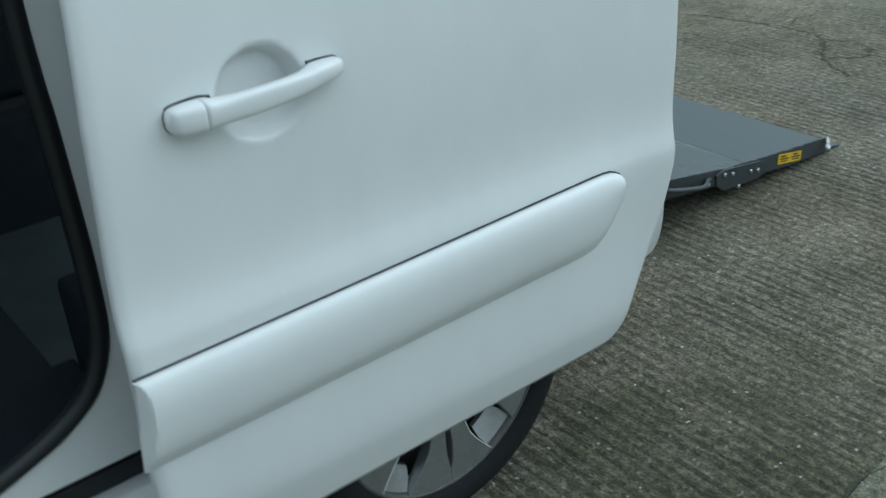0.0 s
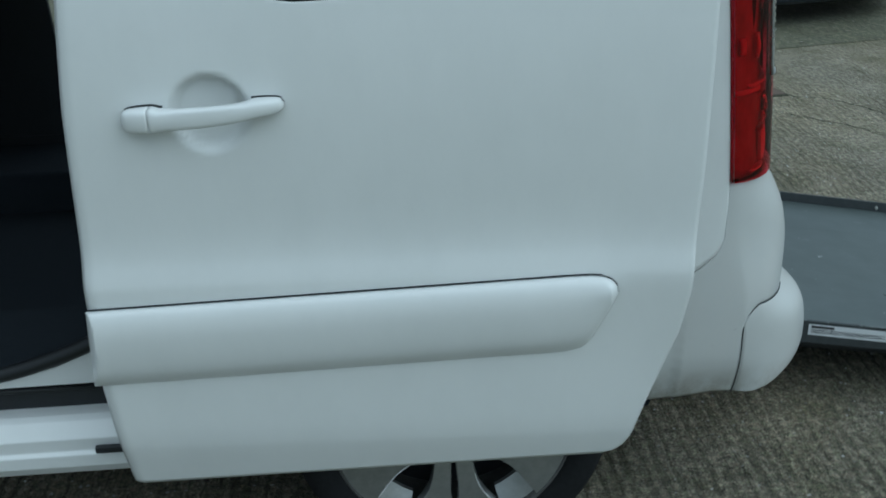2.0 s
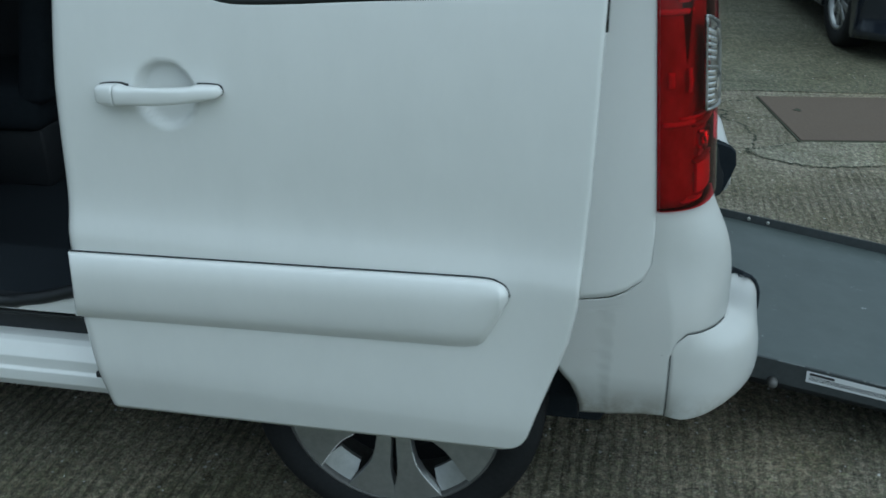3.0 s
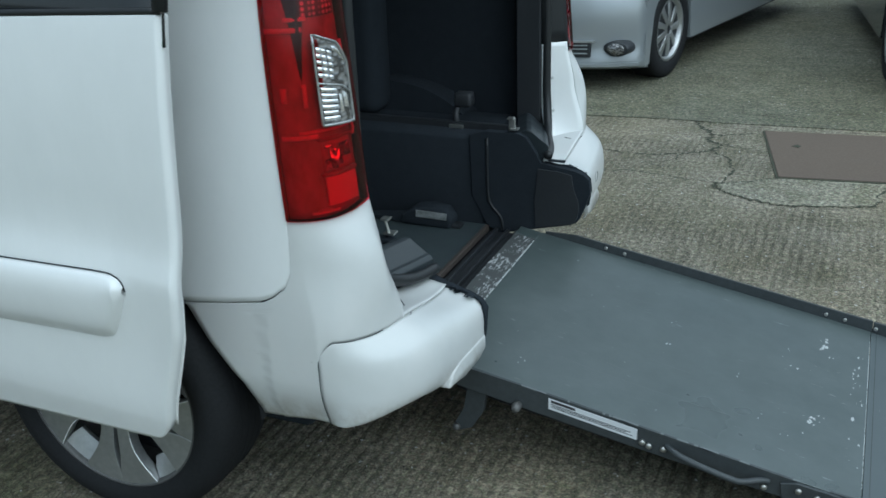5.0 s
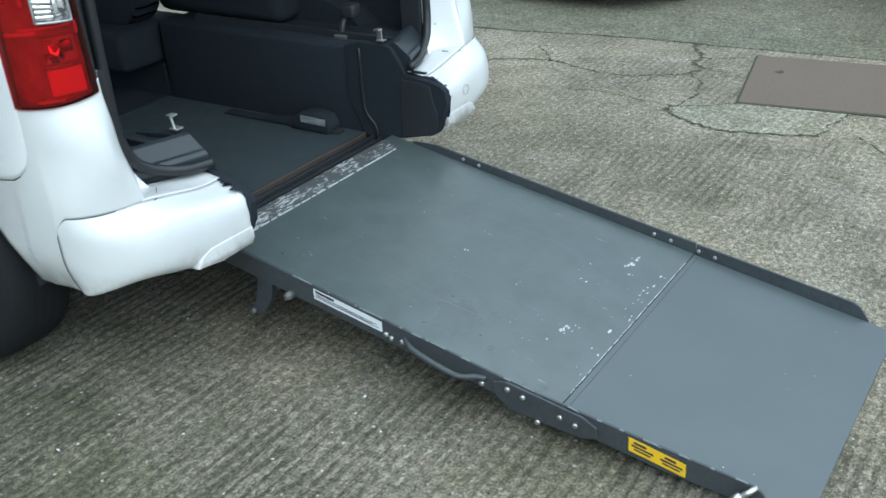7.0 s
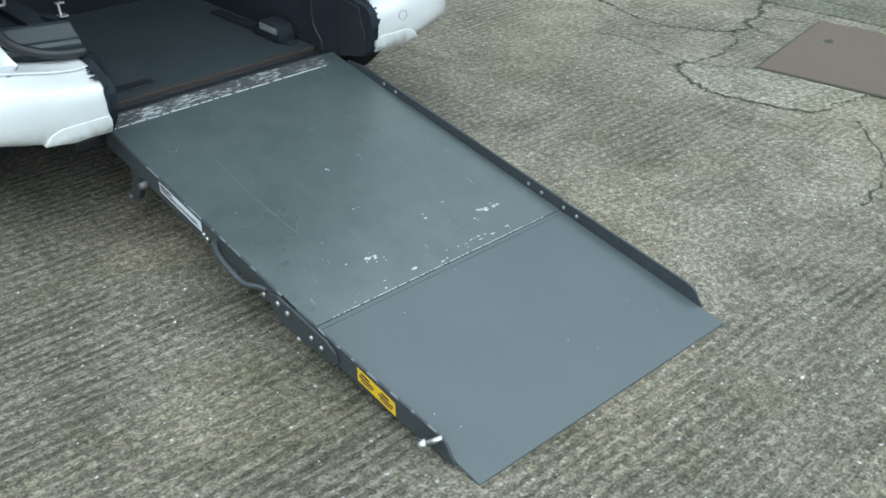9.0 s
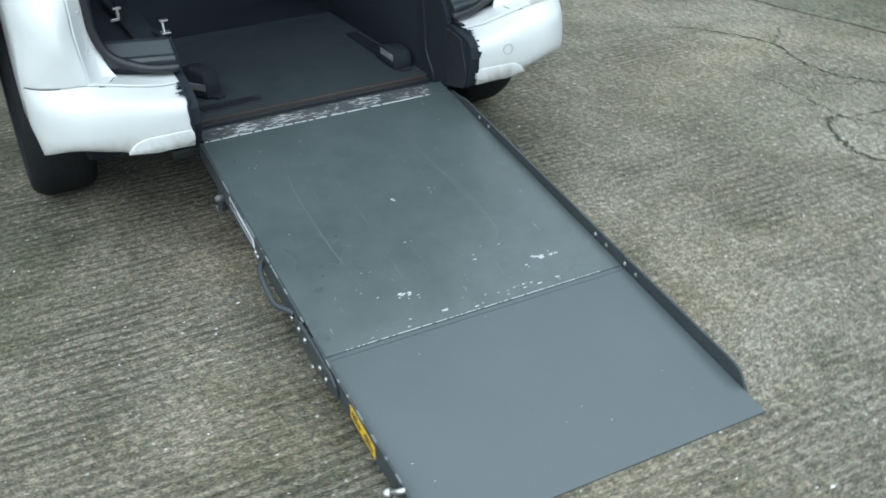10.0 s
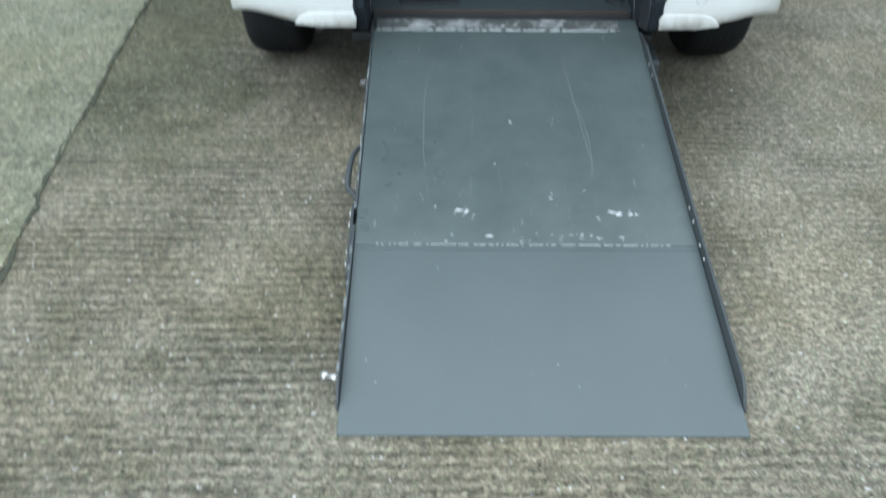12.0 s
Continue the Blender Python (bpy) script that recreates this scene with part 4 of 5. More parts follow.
door_left = curve_of([(0.34, 0.352), (0.36, 0.347), (0.57, 0.334), (0.764, 0.338), (1.03, 0.356), (1.19, 0.374), (1.75, 0.46)])
door_right = curve_of([(0.36, 1.215), (0.366, 1.238), (0.378, 1.253), (0.40, 1.265), (0.47, 1.285), (0.62, 1.335), (0.70, 1.349), (0.90, 1.361), (1.25, 1.372), (1.75, 1.38)])
door_low = lambda x: 0.329 + 0.047 * (x - 0.35)
door_top = soft_of([(0.34, 1.262), (0.60, 1.258), (0.67, 1.228), (0.735, 1.214), (1.0, 1.229), (1.39, 1.249)])


def door_y(x, z):
    y = door_yb(x) + door_prof(z)
    q = math.hypot((x - 0.587) / 0.062, (z - 1.048) / 0.061)
    if q < 1:
        y += 0.028 * min(1, (1 - q) / 0.16 + 0.25 * (1 - q)) * (1 - 0.45 * max(0, -(z - 1.051) / 0.064))
    flare = math.exp(-((x - 1.36) / 0.10) ** 2) * math.exp(-((z - 0.78) / 0.20) ** 2)
    return y - 0.012 * flare


def sliding_door(side):
    def skin(u, v):
        h = v ** 1.0
        zn = 0.36 + (1.22 - 0.36) * h
        x = door_left(zn) + (door_right(zn) - door_left(zn)) * u
        z = door_low(x) + (door_top(x) - door_low(x)) * h
        fold = max(0, 1 - (x - door_left(zn)) / 0.022)
        return (x, door_y(x, z) + 0.009 * fold * fold, z)

    d = new("sliding_door")
    d.parent = van
    d["label"] = "white sliding door slid fully open"
    part("door_skin", mirrored(grid(skin, 150, 130), side), PAINT, d, thick=0.03)

    def lining(u, v):
        zn = 0.42 + 0.75 * v
        x = door_left(zn) + 0.035 + (door_right(zn) - door_left(zn) - 0.16) * u
        return (x, door_yb(x) + door_prof(zn) + 0.062, zn)

    part("door_lining", mirrored(grid(lining, 12, 12), side), BLACK, d, thick=0.03)
    def edge_face(u, v):
        zn = 0.40 + 0.84 * v
        x = door_right(zn) - 0.004
        return (x - 0.045 * u, door_y(x, zn) + 0.028 + 0.045 * u, zn)

    edge = part("door_edge", mirrored(grid(edge_face, 4, 30), side), PAINT, d, "white shut face of the door", thick=0.006)
    for z, r, q in ((0.945, 0.007, 0.045), (1.005, 0.009, 0.055), (1.022, 0.006, 0.042), (0.80, 0.009, 0.05), (0.785, 0.006, 0.06)):
        y = door_y(door_right(z), z) + q
        x = door_right(z) - 0.004 - (q - 0.028)
        part("latch_hole", mirrored(box(x - 0.008, x + 0.0035, y - 0.6 * r, y + 0.6 * r, z - 1.5 * r, z + 1.3 * r, 0.002), side), BLACK, edge)
    x = door_right(0.79)
    part("latch_hook", mirrored(tube([(x - 0.035, door_y(x, 0.79) + 0.058, 0.79), (x - 0.03, door_y(x, 0.79) + 0.064, 0.785), (x - 0.028, door_y(x, 0.79) + 0.07, 0.797)], 0.0032, 8), side), BLACK, edge)
    glass = lambda u, v: (0.56 + 0.815 * u, door_yb(0.56 + 0.815 * u) + 0.014 + door_prof(1.19 + 0.48 * v), 1.19 + 0.48 * v)
    part("door_glass", mirrored(grid(glass, 8, 8), side), GLASS, d, thick=0.004)
    fore = lambda u, v: (door_left(1.257 + 0.45 * v) + (0.245 - 0.13 * v ** 0.6) * u, door_y(0.45, 1.257 + 0.45 * v), 1.257 + 0.45 * v)
    part("window_pillar", mirrored(grid(fore, 4, 12), side), PAINT, d, thick=0.03)
    frame_pts = [(x, door_y(x, door_top(x)) + 0.004, door_top(x) + 0.004) for x in np.linspace(0.59, 1.375, 40)]
    part("window_seal", mirrored(tube(frame_pts, 0.007, 6), side), SEAL, d)
    post = [(1.375, door_y(1.37, z) + 0.006, z) for z in np.linspace(1.25, 1.70, 8)]
    part("window_post", mirrored(tube(post, 0.014, 8), side), SEAL, d)
    top = [(x, door_y(1.0, 1.69), 1.70) for x in np.linspace(0.46, 1.38, 6)]
    part("top_rail", mirrored(tube(top, 0.025, 8), side), PAINT, d)

    # rubbing strip
    m_top = soft_of([(0.33, 0.7165), (1.10, 0.7485), (1.18, 0.7512), (1.205, 0.7490), (1.218, 0.7430), (1.226, 0.7330), (1.2285, 0.7200)])
    m_low = soft_of([(0.33, 0.566), (1.05, 0.600), (1.14, 0.6040), (1.165, 0.6085), (1.182, 0.6210), (1.20, 0.6540), (1.215, 0.6870), (1.2265, 0.7120), (1.2285, 0.7170)])
    sec = [(0.0, 0.0), (0.0, 0.008), (0.02, 0.0125), (0.06, 0.0165), (0.12, 0.0203), (0.20, 0.0233), (0.28, 0.0247), (0.36, 0.0250), (0.48, 0.0243), (0.60, 0.0228), (0.70, 0.0208), (0.78, 0.0182), (0.84, 0.0150), (0.90, 0.0110), (0.98, 0.0040), (1.0, 0.0)]
    rings = []
    for x in [0.337, 0.340, 0.344, 0.348, 0.352, 0.356, 0.362] + [0.37 + 0.8 * k / 30 for k in range(31)] + [1.182, 1.192, 1.20, 1.207, 1.213, 1.218, 1.222, 1.225, 1.227]:
        hi, lo = m_top(x), m_low(x)
        fade = min(1, (1.2290 - x) / 0.016) ** 0.5
        slant = 0.012 * max(0, 1 - (x - 0.337) / 0.06)
        rings.append([(x - slant * q, door_y(x, hi + (lo - hi) * q) - min(o * fade, 0.004 + 1.5 * (x - 0.337)), hi + (lo - hi) * q) for q, o in sec])
    bm = loft(rings, closed=False)
    bm.faces.new(bm.verts[: len(sec)])
    part("rubbing_strip", mirrored(bm, side), PAINT, d, "white rubbing strip", smooth=True, bevel=0.0012)
    line = [(x, door_y(x, m_top(x) + 0.003) - 0.001, m_top(x) + 0.0025) for x in np.linspace(0.338, 1.20, 60)]
    line += [(x, door_y(x, m_top(x)) - 0.001, m_top(x) + 0.001) for x in np.linspace(1.205, 1.2285, 10)]
    part("strip_gap", mirrored(tube(line, 0.0015, 6), side), SEAL, d)

    # handle
    h_top = soft_of([(0.452, 1.053), (0.456, 1.063), (0.470, 1.0675), (0.496, 1.0695), (0.506, 1.0690), (0.512, 1.0670), (0.56, 1.0695), (0.62, 1.0725), (0.650, 1.0745), (0.655, 1.0765), (0.692, 1.0765), (0.701, 1.0735), (0.7045, 1.067)])
    h_low = soft_of([(0.452, 1.042), (0.456, 1.034), (0.470, 1.030), (0.496, 1.030), (0.528, 1.0345), (0.59, 1.0395), (0.65, 1.0465), (0.69, 1.0535), (0.701, 1.058), (0.7045, 1.062)])
    h_out = soft_of([(0.452, 0.016), (0.46, 0.026), (0.50, 0.033), (0.58, 0.037), (0.65, 0.034), (0.695, 0.024), (0.7045, 0.012)])
    h_in = soft_of([(0.452, -0.004), (0.50, -0.004), (0.525, 0.004), (0.545, 0.014), (0.62, 0.014), (0.645, 0.004), (0.66, -0.004), (0.7045, -0.004)])

    def bar(x0, x1, n, grow=0.0):
        rings = []
        for k in range(n + 1):
            x = x0 + (x1 - x0) * k / n
            zt, zl = h_top(x) - 0.0035, h_low(x) - 0.0035
            zc, h = (zt + zl) / 2, (zt - zl) / 2
            yo = door_yb(x) + door_prof(zc)
            o, i = h_out(x), h_in(x)
            if grow:
                o, i, h = 0.005, -0.006, h + grow
            ring = []
            for a in [2 * math.pi * j / 20 for j in range(20)]:
                ca, sa = math.cos(a), math.sin(a)
                ring.append((x, yo - (o + i) / 2 - (o - i) / 2 * math.copysign(abs(ca) ** 0.6, ca), zc + h * math.copysign(abs(sa) ** 0.6, sa)))
            rings.append(ring)
        return loft(rings)

    grip = part("door_handle", mirrored(bar(0.4972, 0.7043, 40), side), PAINT, d, "white pull handle over a round recess")
    # Dark outlines stand in for the shaded gap at the handle's two ends.
    part("handle_gap_shade", mirrored(bar(0.4522, 0.516, 14, 0.0010), side), SEAL, grip)
    part("handle_gap_shade", mirrored(bar(0.655, 0.7043, 14, 0.0010), side), SEAL, grip)
    part("lock_cover", mirrored(bar(0.4522, 0.4955, 12), side), PAINT, grip)


for side in (-1, 1):
    sliding_door(side)


def side_opening(side):
    """The sill, its runner slot and the painted edge of the door opening."""
    sill = [(1.305, 0.262), (1.292, 0.285), (1.292, 0.312), (1.300, 0.318), (1.300, 0.330), (1.30, 0.345), (1.325, 0.372), (1.34, 0.378), (1.40, 0.378), (1.40, 0.262)]
    part("sill", mirrored(slab(sill, "x", -1.30, 0.60, 0.002), side), PAINT, van, "white sill with a runner slot", smooth=False)
    part("runner_slot", mirrored(box(-1.30, 0.62, 1.372, 1.41, 0.376, 0.455), side), BLACK, van, smooth=False)
    part("runner_lip", mirrored(tube([(-1.3, 1.365, 0.425), (0.6, 1.365, 0.425)], 0.006, 6), side), SEAL, van)
    part("slot_end", mirrored(box(0.245, 0.42, 1.284, 1.296, 0.318, 0.332, 0.002), side), BLACK, van, smooth=False)
    edge = [(-1.2, 0.47), (-0.1, 0.452), (0.071, 0.462), (0.184, 0.490), (0.28, 0.528), (0.345, 0.575), (0.38, 0.65), (0.389, 0.76), (0.386, 0.98), (0.381, 1.17), (0.40, 1.72)]
    poly = edge + [(0.75, 1.72), (0.75, 0.452), (-1.2, 0.446)]
    part("opening_panel", mirrored(slab(poly, "y", 1.338, 1.36), side), PAINT, van, smooth=False)
    part("opening_seal", mirrored(tube(smooth_line([(x - 0.012, 1.345, z + 0.012) for x, z in edge], 4), 0.016, 8), side), SEAL, van)


for side in (-1, 1):
    side_opening(side)


def shell():
    """Roof, front sides, nose and screen, which close the van."""
    part("roof", box(-1.9, 1.50, 1.44, 2 * YC - 1.44, 1.75, 1.80, 0.02), PAINT, van)
    for side in (-1, 1):
        front = [(-2.55, 0.30), (-2.20, 0.30), (-2.14, 0.52), (-2.0, 0.66), (-1.78, 0.71), (-1.56, 0.66), (-1.42, 0.52), (-1.38, 0.30), (-1.22, 0.28), (-1.22, 1.74), (-1.75, 1.70), (-2.45, 1.12), (-2.58, 0.9)]
        part("front_side", mirrored(slab(front, "y", 1.285, 1.32), side), PAINT, van, smooth=False)
    part("windscreen", slab([(-1.78, 1.72), (-2.45, 1.14), (-2.43, 1.12), (-1.74, 1.70)], "y", 1.33, 2 * YC - 1.33), GLASS, van, smooth=False)
    part("bonnet", slab([(-2.43, 1.13), (-2.62, 1.02), (-2.72, 0.80), (-2.75, 0.45), (-2.70, 0.28), (-2.5, 0.28), (-2.5, 0.95), (-2.40, 1.09)], "y", 1.32, 2 * YC - 1.32, 0.02), PAINT, van)


shell()


def seat(cx, cy):
    s = thing("van_seat", (cx, cy, 0.30), "black upholstered seat with headrest inside the van", "seat", "van seats")
    part("cushion", box(-0.25, 0.22, -0.22, 0.22, 0.20, 0.36, 0.05, 4), CARPET, s, local=True)
    back = slab([(0.14, 0.30), (0.26, 0.30), (0.37, 0.88), (0.27, 0.88)], "y", -0.22, 0.22, 0.04, 4)
    part("backrest", back, CARPET, s, local=True)
    part("headrest", slab([(0.29, 0.93), (0.39, 0.93), (0.41, 1.10), (0.32, 1.10)], "y", -0.13, 0.13, 0.035, 4), CARPET, s, local=True)
    part("seat_base", box(-0.2, 0.2, -0.18, 0.18, 0.0, 0.21, 0.01), BLACK, s, local=True)
    return s


seat(-0.75, 1.72)
seat(-0.75, 2.60)

# ---- ramp ----
R0, R1, RS, Y0, Y1 = 1.517, 3.17, 2.597, 1.742, 2.602
deck_z = lambda x: 0.31 - 0.1865 * (x - 1.535) if x < 3.16 else max(0.0068, 0.31 - 0.1865 * (x - 1.535))
access_ramp = thing("access_ramp", (2.3, YC, 0), "grey painted steel wheelchair ramp lowered to the ground", "ramp")


def ramp_slab(x0, x1, y0, y1, top, thick, bevel=0.001):
    return slab([(x0, deck_z(x0) + top), (x1, deck_z(x1) + top), (x1, deck_z(x1) + top - thick), (x0, deck_z(x0) + top - thick)], "y", y0, y1, bevel, 1)


upper = part("upper_deck", ramp_slab(1.587, RS, Y0, Y1, 0.0, 0.012), RAMP, access_ramp, "scratched grey upper deck", smooth=False)
part("worn_strip", ramp_slab(R0, 1.586, Y0 + 0.006, Y1 - 0.062, 0.001, 0.012), WORN, access_ramp, "top edge with paint worn to bare metal", smooth=False)
rnd_strip = random.Random(8)
bits = [slab([(1.5835, deck_z(1.5835) + 0.0016), (1.5865, deck_z(1.5865) + 0.0016), (1.5865, deck_z(1.5865) - 0.001), (1.5835, deck_z(1.5835) - 0.001)], "y", Y0 + 0.01 + 0.0079 * k, Y0 + 0.0179 + 0.0079 * k) for k in range(99) if rnd_strip.random() < 0.8]
part("bright_line", join(*bits), CHIP, access_ramp, "line of bare metal at the worn edge", smooth=False)
part("strip_end", ramp_slab(R0, 1.586, Y1 - 0.061, Y1, 0.0, 0.012), RAMP, access_ramp, smooth=False)
lower = part("lower_deck", ramp_slab(RS + 0.0015, R1, Y0, Y1, -0.002, 0.007), RAMPLOW, access_ramp, "smooth grey lower deck", smooth=False)
part("fold_line", ramp_slab(2.6125, 2.6142, Y0 + 0.004, Y1 - 0.004, -0.0014, 0.002, 0), RAMPSIDE, lower, smooth=False)


def rail(name, pts, y0, y1, label=""):
    """A rail whose outline is given along the slope: x and the height over the deck."""
    return part(name, slab([(x, deck_z(x) + h) for x, h in pts], "y", y0, y1, 0.0012, 1), RAMPSIDE, access_ramp, label, smooth=False)


left_up = rail("side_rail", [(1.56, -0.003), (1.80, 0.002), (2.46, 0.004), (2.46, -0.052), (2.10, -0.058), (1.56, -0.062)], Y0 - 0.008, Y0 - 0.001, "dark grey folded side rail with a worn top edge")
right_up = rail("side_rail", [(1.60, 0.006), (1.70, 0.024), (2.60, 0.034), (2.60, -0.05), (1.60, -0.06)], Y1 + 0.001, Y1 + 0.008, "dark grey folded side rail with a worn top edge")
for y0, y1, t in ((Y0 - 0.0075, Y0 - 0.001, 0), (Y1 + 0.001, Y1 + 0.0075, 1)):
    rail("lower_rail", [(2.53 + 0.0725 * t, 0.006 + 0.026 * t), (2.72, 0.016 + 0.018 * t), (3.05, 0.040), (3.072, 0.034), (3.096, 0.004), (3.10, -0.010), (2.85, -0.036), (2.53 + 0.0725 * t, -0.05)], y0 - 0.009 * (1 - t) * 0, y1, "dark grey lower side rail")
for y0, y1 in ((Y0 - 0.0155, Y0 - 0.0085), (Y1 + 0.0085, Y1 + 0.0155)):
    hinge = rail("hinge_plate", [(2.425, -0.012), (2.46, 0.002), (2.55, 0.004), (2.66, 0.008), (2.695, -0.004), (2.70, -0.03), (2.66, -0.052), (2.47, -0.072), (2.43, -0.05)], y0, y1, "bolted hinge plate")
    out_y = y0 if y0 < 2 else y1
    way = (0, -1, 0) if y0 < 2 else (0, 1, 0)
    for x, h in ((2.465, -0.015), (2.506, -0.017), (2.604, -0.021), (2.643, -0.023), (2.545, -0.066)):
        part("bolt_head", disc((x, out_y, deck_z(x) + h), way, 0.0075, 0.006, 0.006, 10), STEEL, hinge)
for x in (1.80, 1.86, 2.47, 2.523, 2.61, 2.66):
    part("rivet", disc((x, Y1 + 0.001, deck_z(x) + 0.012), (0, -1, 0), 0.006, 0.005, 0.003, 10), STEEL, right_up)
for x, h in ((2.109, -0.036), (2.125, -0.04), (2.159, -0.035), (2.39, -0.04)):
    part("bolt_head", disc((x, Y0 - 0.008, deck_z(x) + h), (0, -1, 0), 0.008, 0.006, 0.007, 10), STEEL, left_up)
part("carry_handle", tube(smooth_line([(2.165, Y0 - 0.006, 0.168), (2.18, 1.724, 0.166), (2.205, 1.713, 0.160), (2.26, 1.706, 0.147), (2.325, 1.706, 0.131), (2.35, 1.711, 0.129), (2.378, 1.726, 0.130), (2.40, 1.735, 0.126)], 5), 0.008, 8), RAMPSIDE, access_ramp, "dark bent steel carrying handle")
part("support_foot", slab([(1.56, 0.25), (1.70, 0.24), (1.69, 0.13), (1.66, 0.105), (1.60, 0.11), (1.575, 0.15)], "y", 2.612, 2.66, 0.008), RAMPSIDE, access_ramp, "dark steel support foot", smooth=False)
leg = part("support_leg", slab([(1.66, 0.235), (1.715, 0.225), (1.70, 0.15), (1.668, 0.098), (1.64, 0.085), (1.615, 0.092), (1.625, 0.11), (1.65, 0.15)], "y", 1.752, 1.772, 0.003), RAMPSIDE, access_ramp, "dark steel support leg", smooth=False)
part("leg_pin", disc((1.628, 1.752, 0.096), (0, -1, 0), 0.010, 0.007, 0.012, 10), DULL, leg)
part("spring_knob", disc((1.80, Y0 - 0.008, 0.205), (0, -1, 0), 0.012, 0.009, 0.026, 12), DULL, left_up, "dull zinc spring knob")
part("slider_tube", tube([(1.62, 1.80, 0.20), (2.40, 1.80, 0.07)], 0.018, 10), BLACK, access_ramp)
latch = part("tail_latch", tube([(3.062, Y0 - 0.006, 0.066), (3.05, 1.722, 0.058), (3.034, 1.712, 0.047)], 0.007, 8), STEEL, access_ramp, "zinc latch pin")
part("latch_knob", disc((3.036, 1.713, 0.049), (-0.6, -0.5, -0.45), 0.011, 0.009, 0.022, 10), STEEL, latch)


def stuck(name, x0, x1, h0, h1, mat, label):
    y = Y0 - 0.0092
    return part(name, slab([(x0, deck_z(x0) + h0), (x1, deck_z(x1) + h0), (x1, deck_z(x1) + h1), (x0, deck_z(x0) + h1)], "y", y, y + 0.0012), mat, access_ramp, label, smooth=False)


white = stuck("maker_sticker", 1.878, 2.096, -0.036, -0.006, STICKER, "white sticker with small dark print")
yellow = stuck("warning_sticker", 2.772, 2.907, -0.024, 0.012, YELLOW, "yellow warning sticker with black print")
for x0, x1, h0, h1, on, mat in ((1.885, 1.945, -0.016, -0.009, white, INK), (1.885, 2.08, -0.021, -0.0195, white, INK), (1.885, 2.07, -0.025, -0.0235, white, INK), (1.885, 2.085, -0.029, -0.0275, white, INK),
                                (2.785, 2.815, 0.001, 0.007, yellow, INK), (2.779, 2.832, -0.008, -0.003, yellow, INK), (2.785, 2.825, -0.016, -0.012, yellow, INK),
                                (2.858, 2.885, 0.001, 0.007, yellow, INK), (2.848, 2.900, -0.008, -0.003, yellow, INK), (2.853, 2.895, -0.016, -0.012, yellow, INK)):
    y = Y0 - 0.0098
    part("print_bar", slab([(x0, deck_z(x0) + h0), (x1, deck_z(x1) + h0), (x1, deck_z(x1) + h1), (x0, deck_z(x0) + h1)], "y", y, y + 0.0008), mat, on, smooth=False)


def flake(x, y, size, rnd, stretch=1.0):
    """A ragged spot of bare metal lying on the deck."""
    n = rnd.randint(5, 8)
    turn = rnd.uniform(0, 6.28)
    pts = []
    for k in range(n):
        a, r = 2 * math.pi * k / n + rnd.uniform(-0.3, 0.3), size * rnd.uniform(0.25, 1.0)
        pts.append((x + r * math.cos(a + turn), y + r * math.sin(a + turn) * stretch))
    bm = bmesh.new()
    bm.faces.new([bm.verts.new((p, q, deck_z(p) + 0.0006)) for p, q in pts])
    return bm


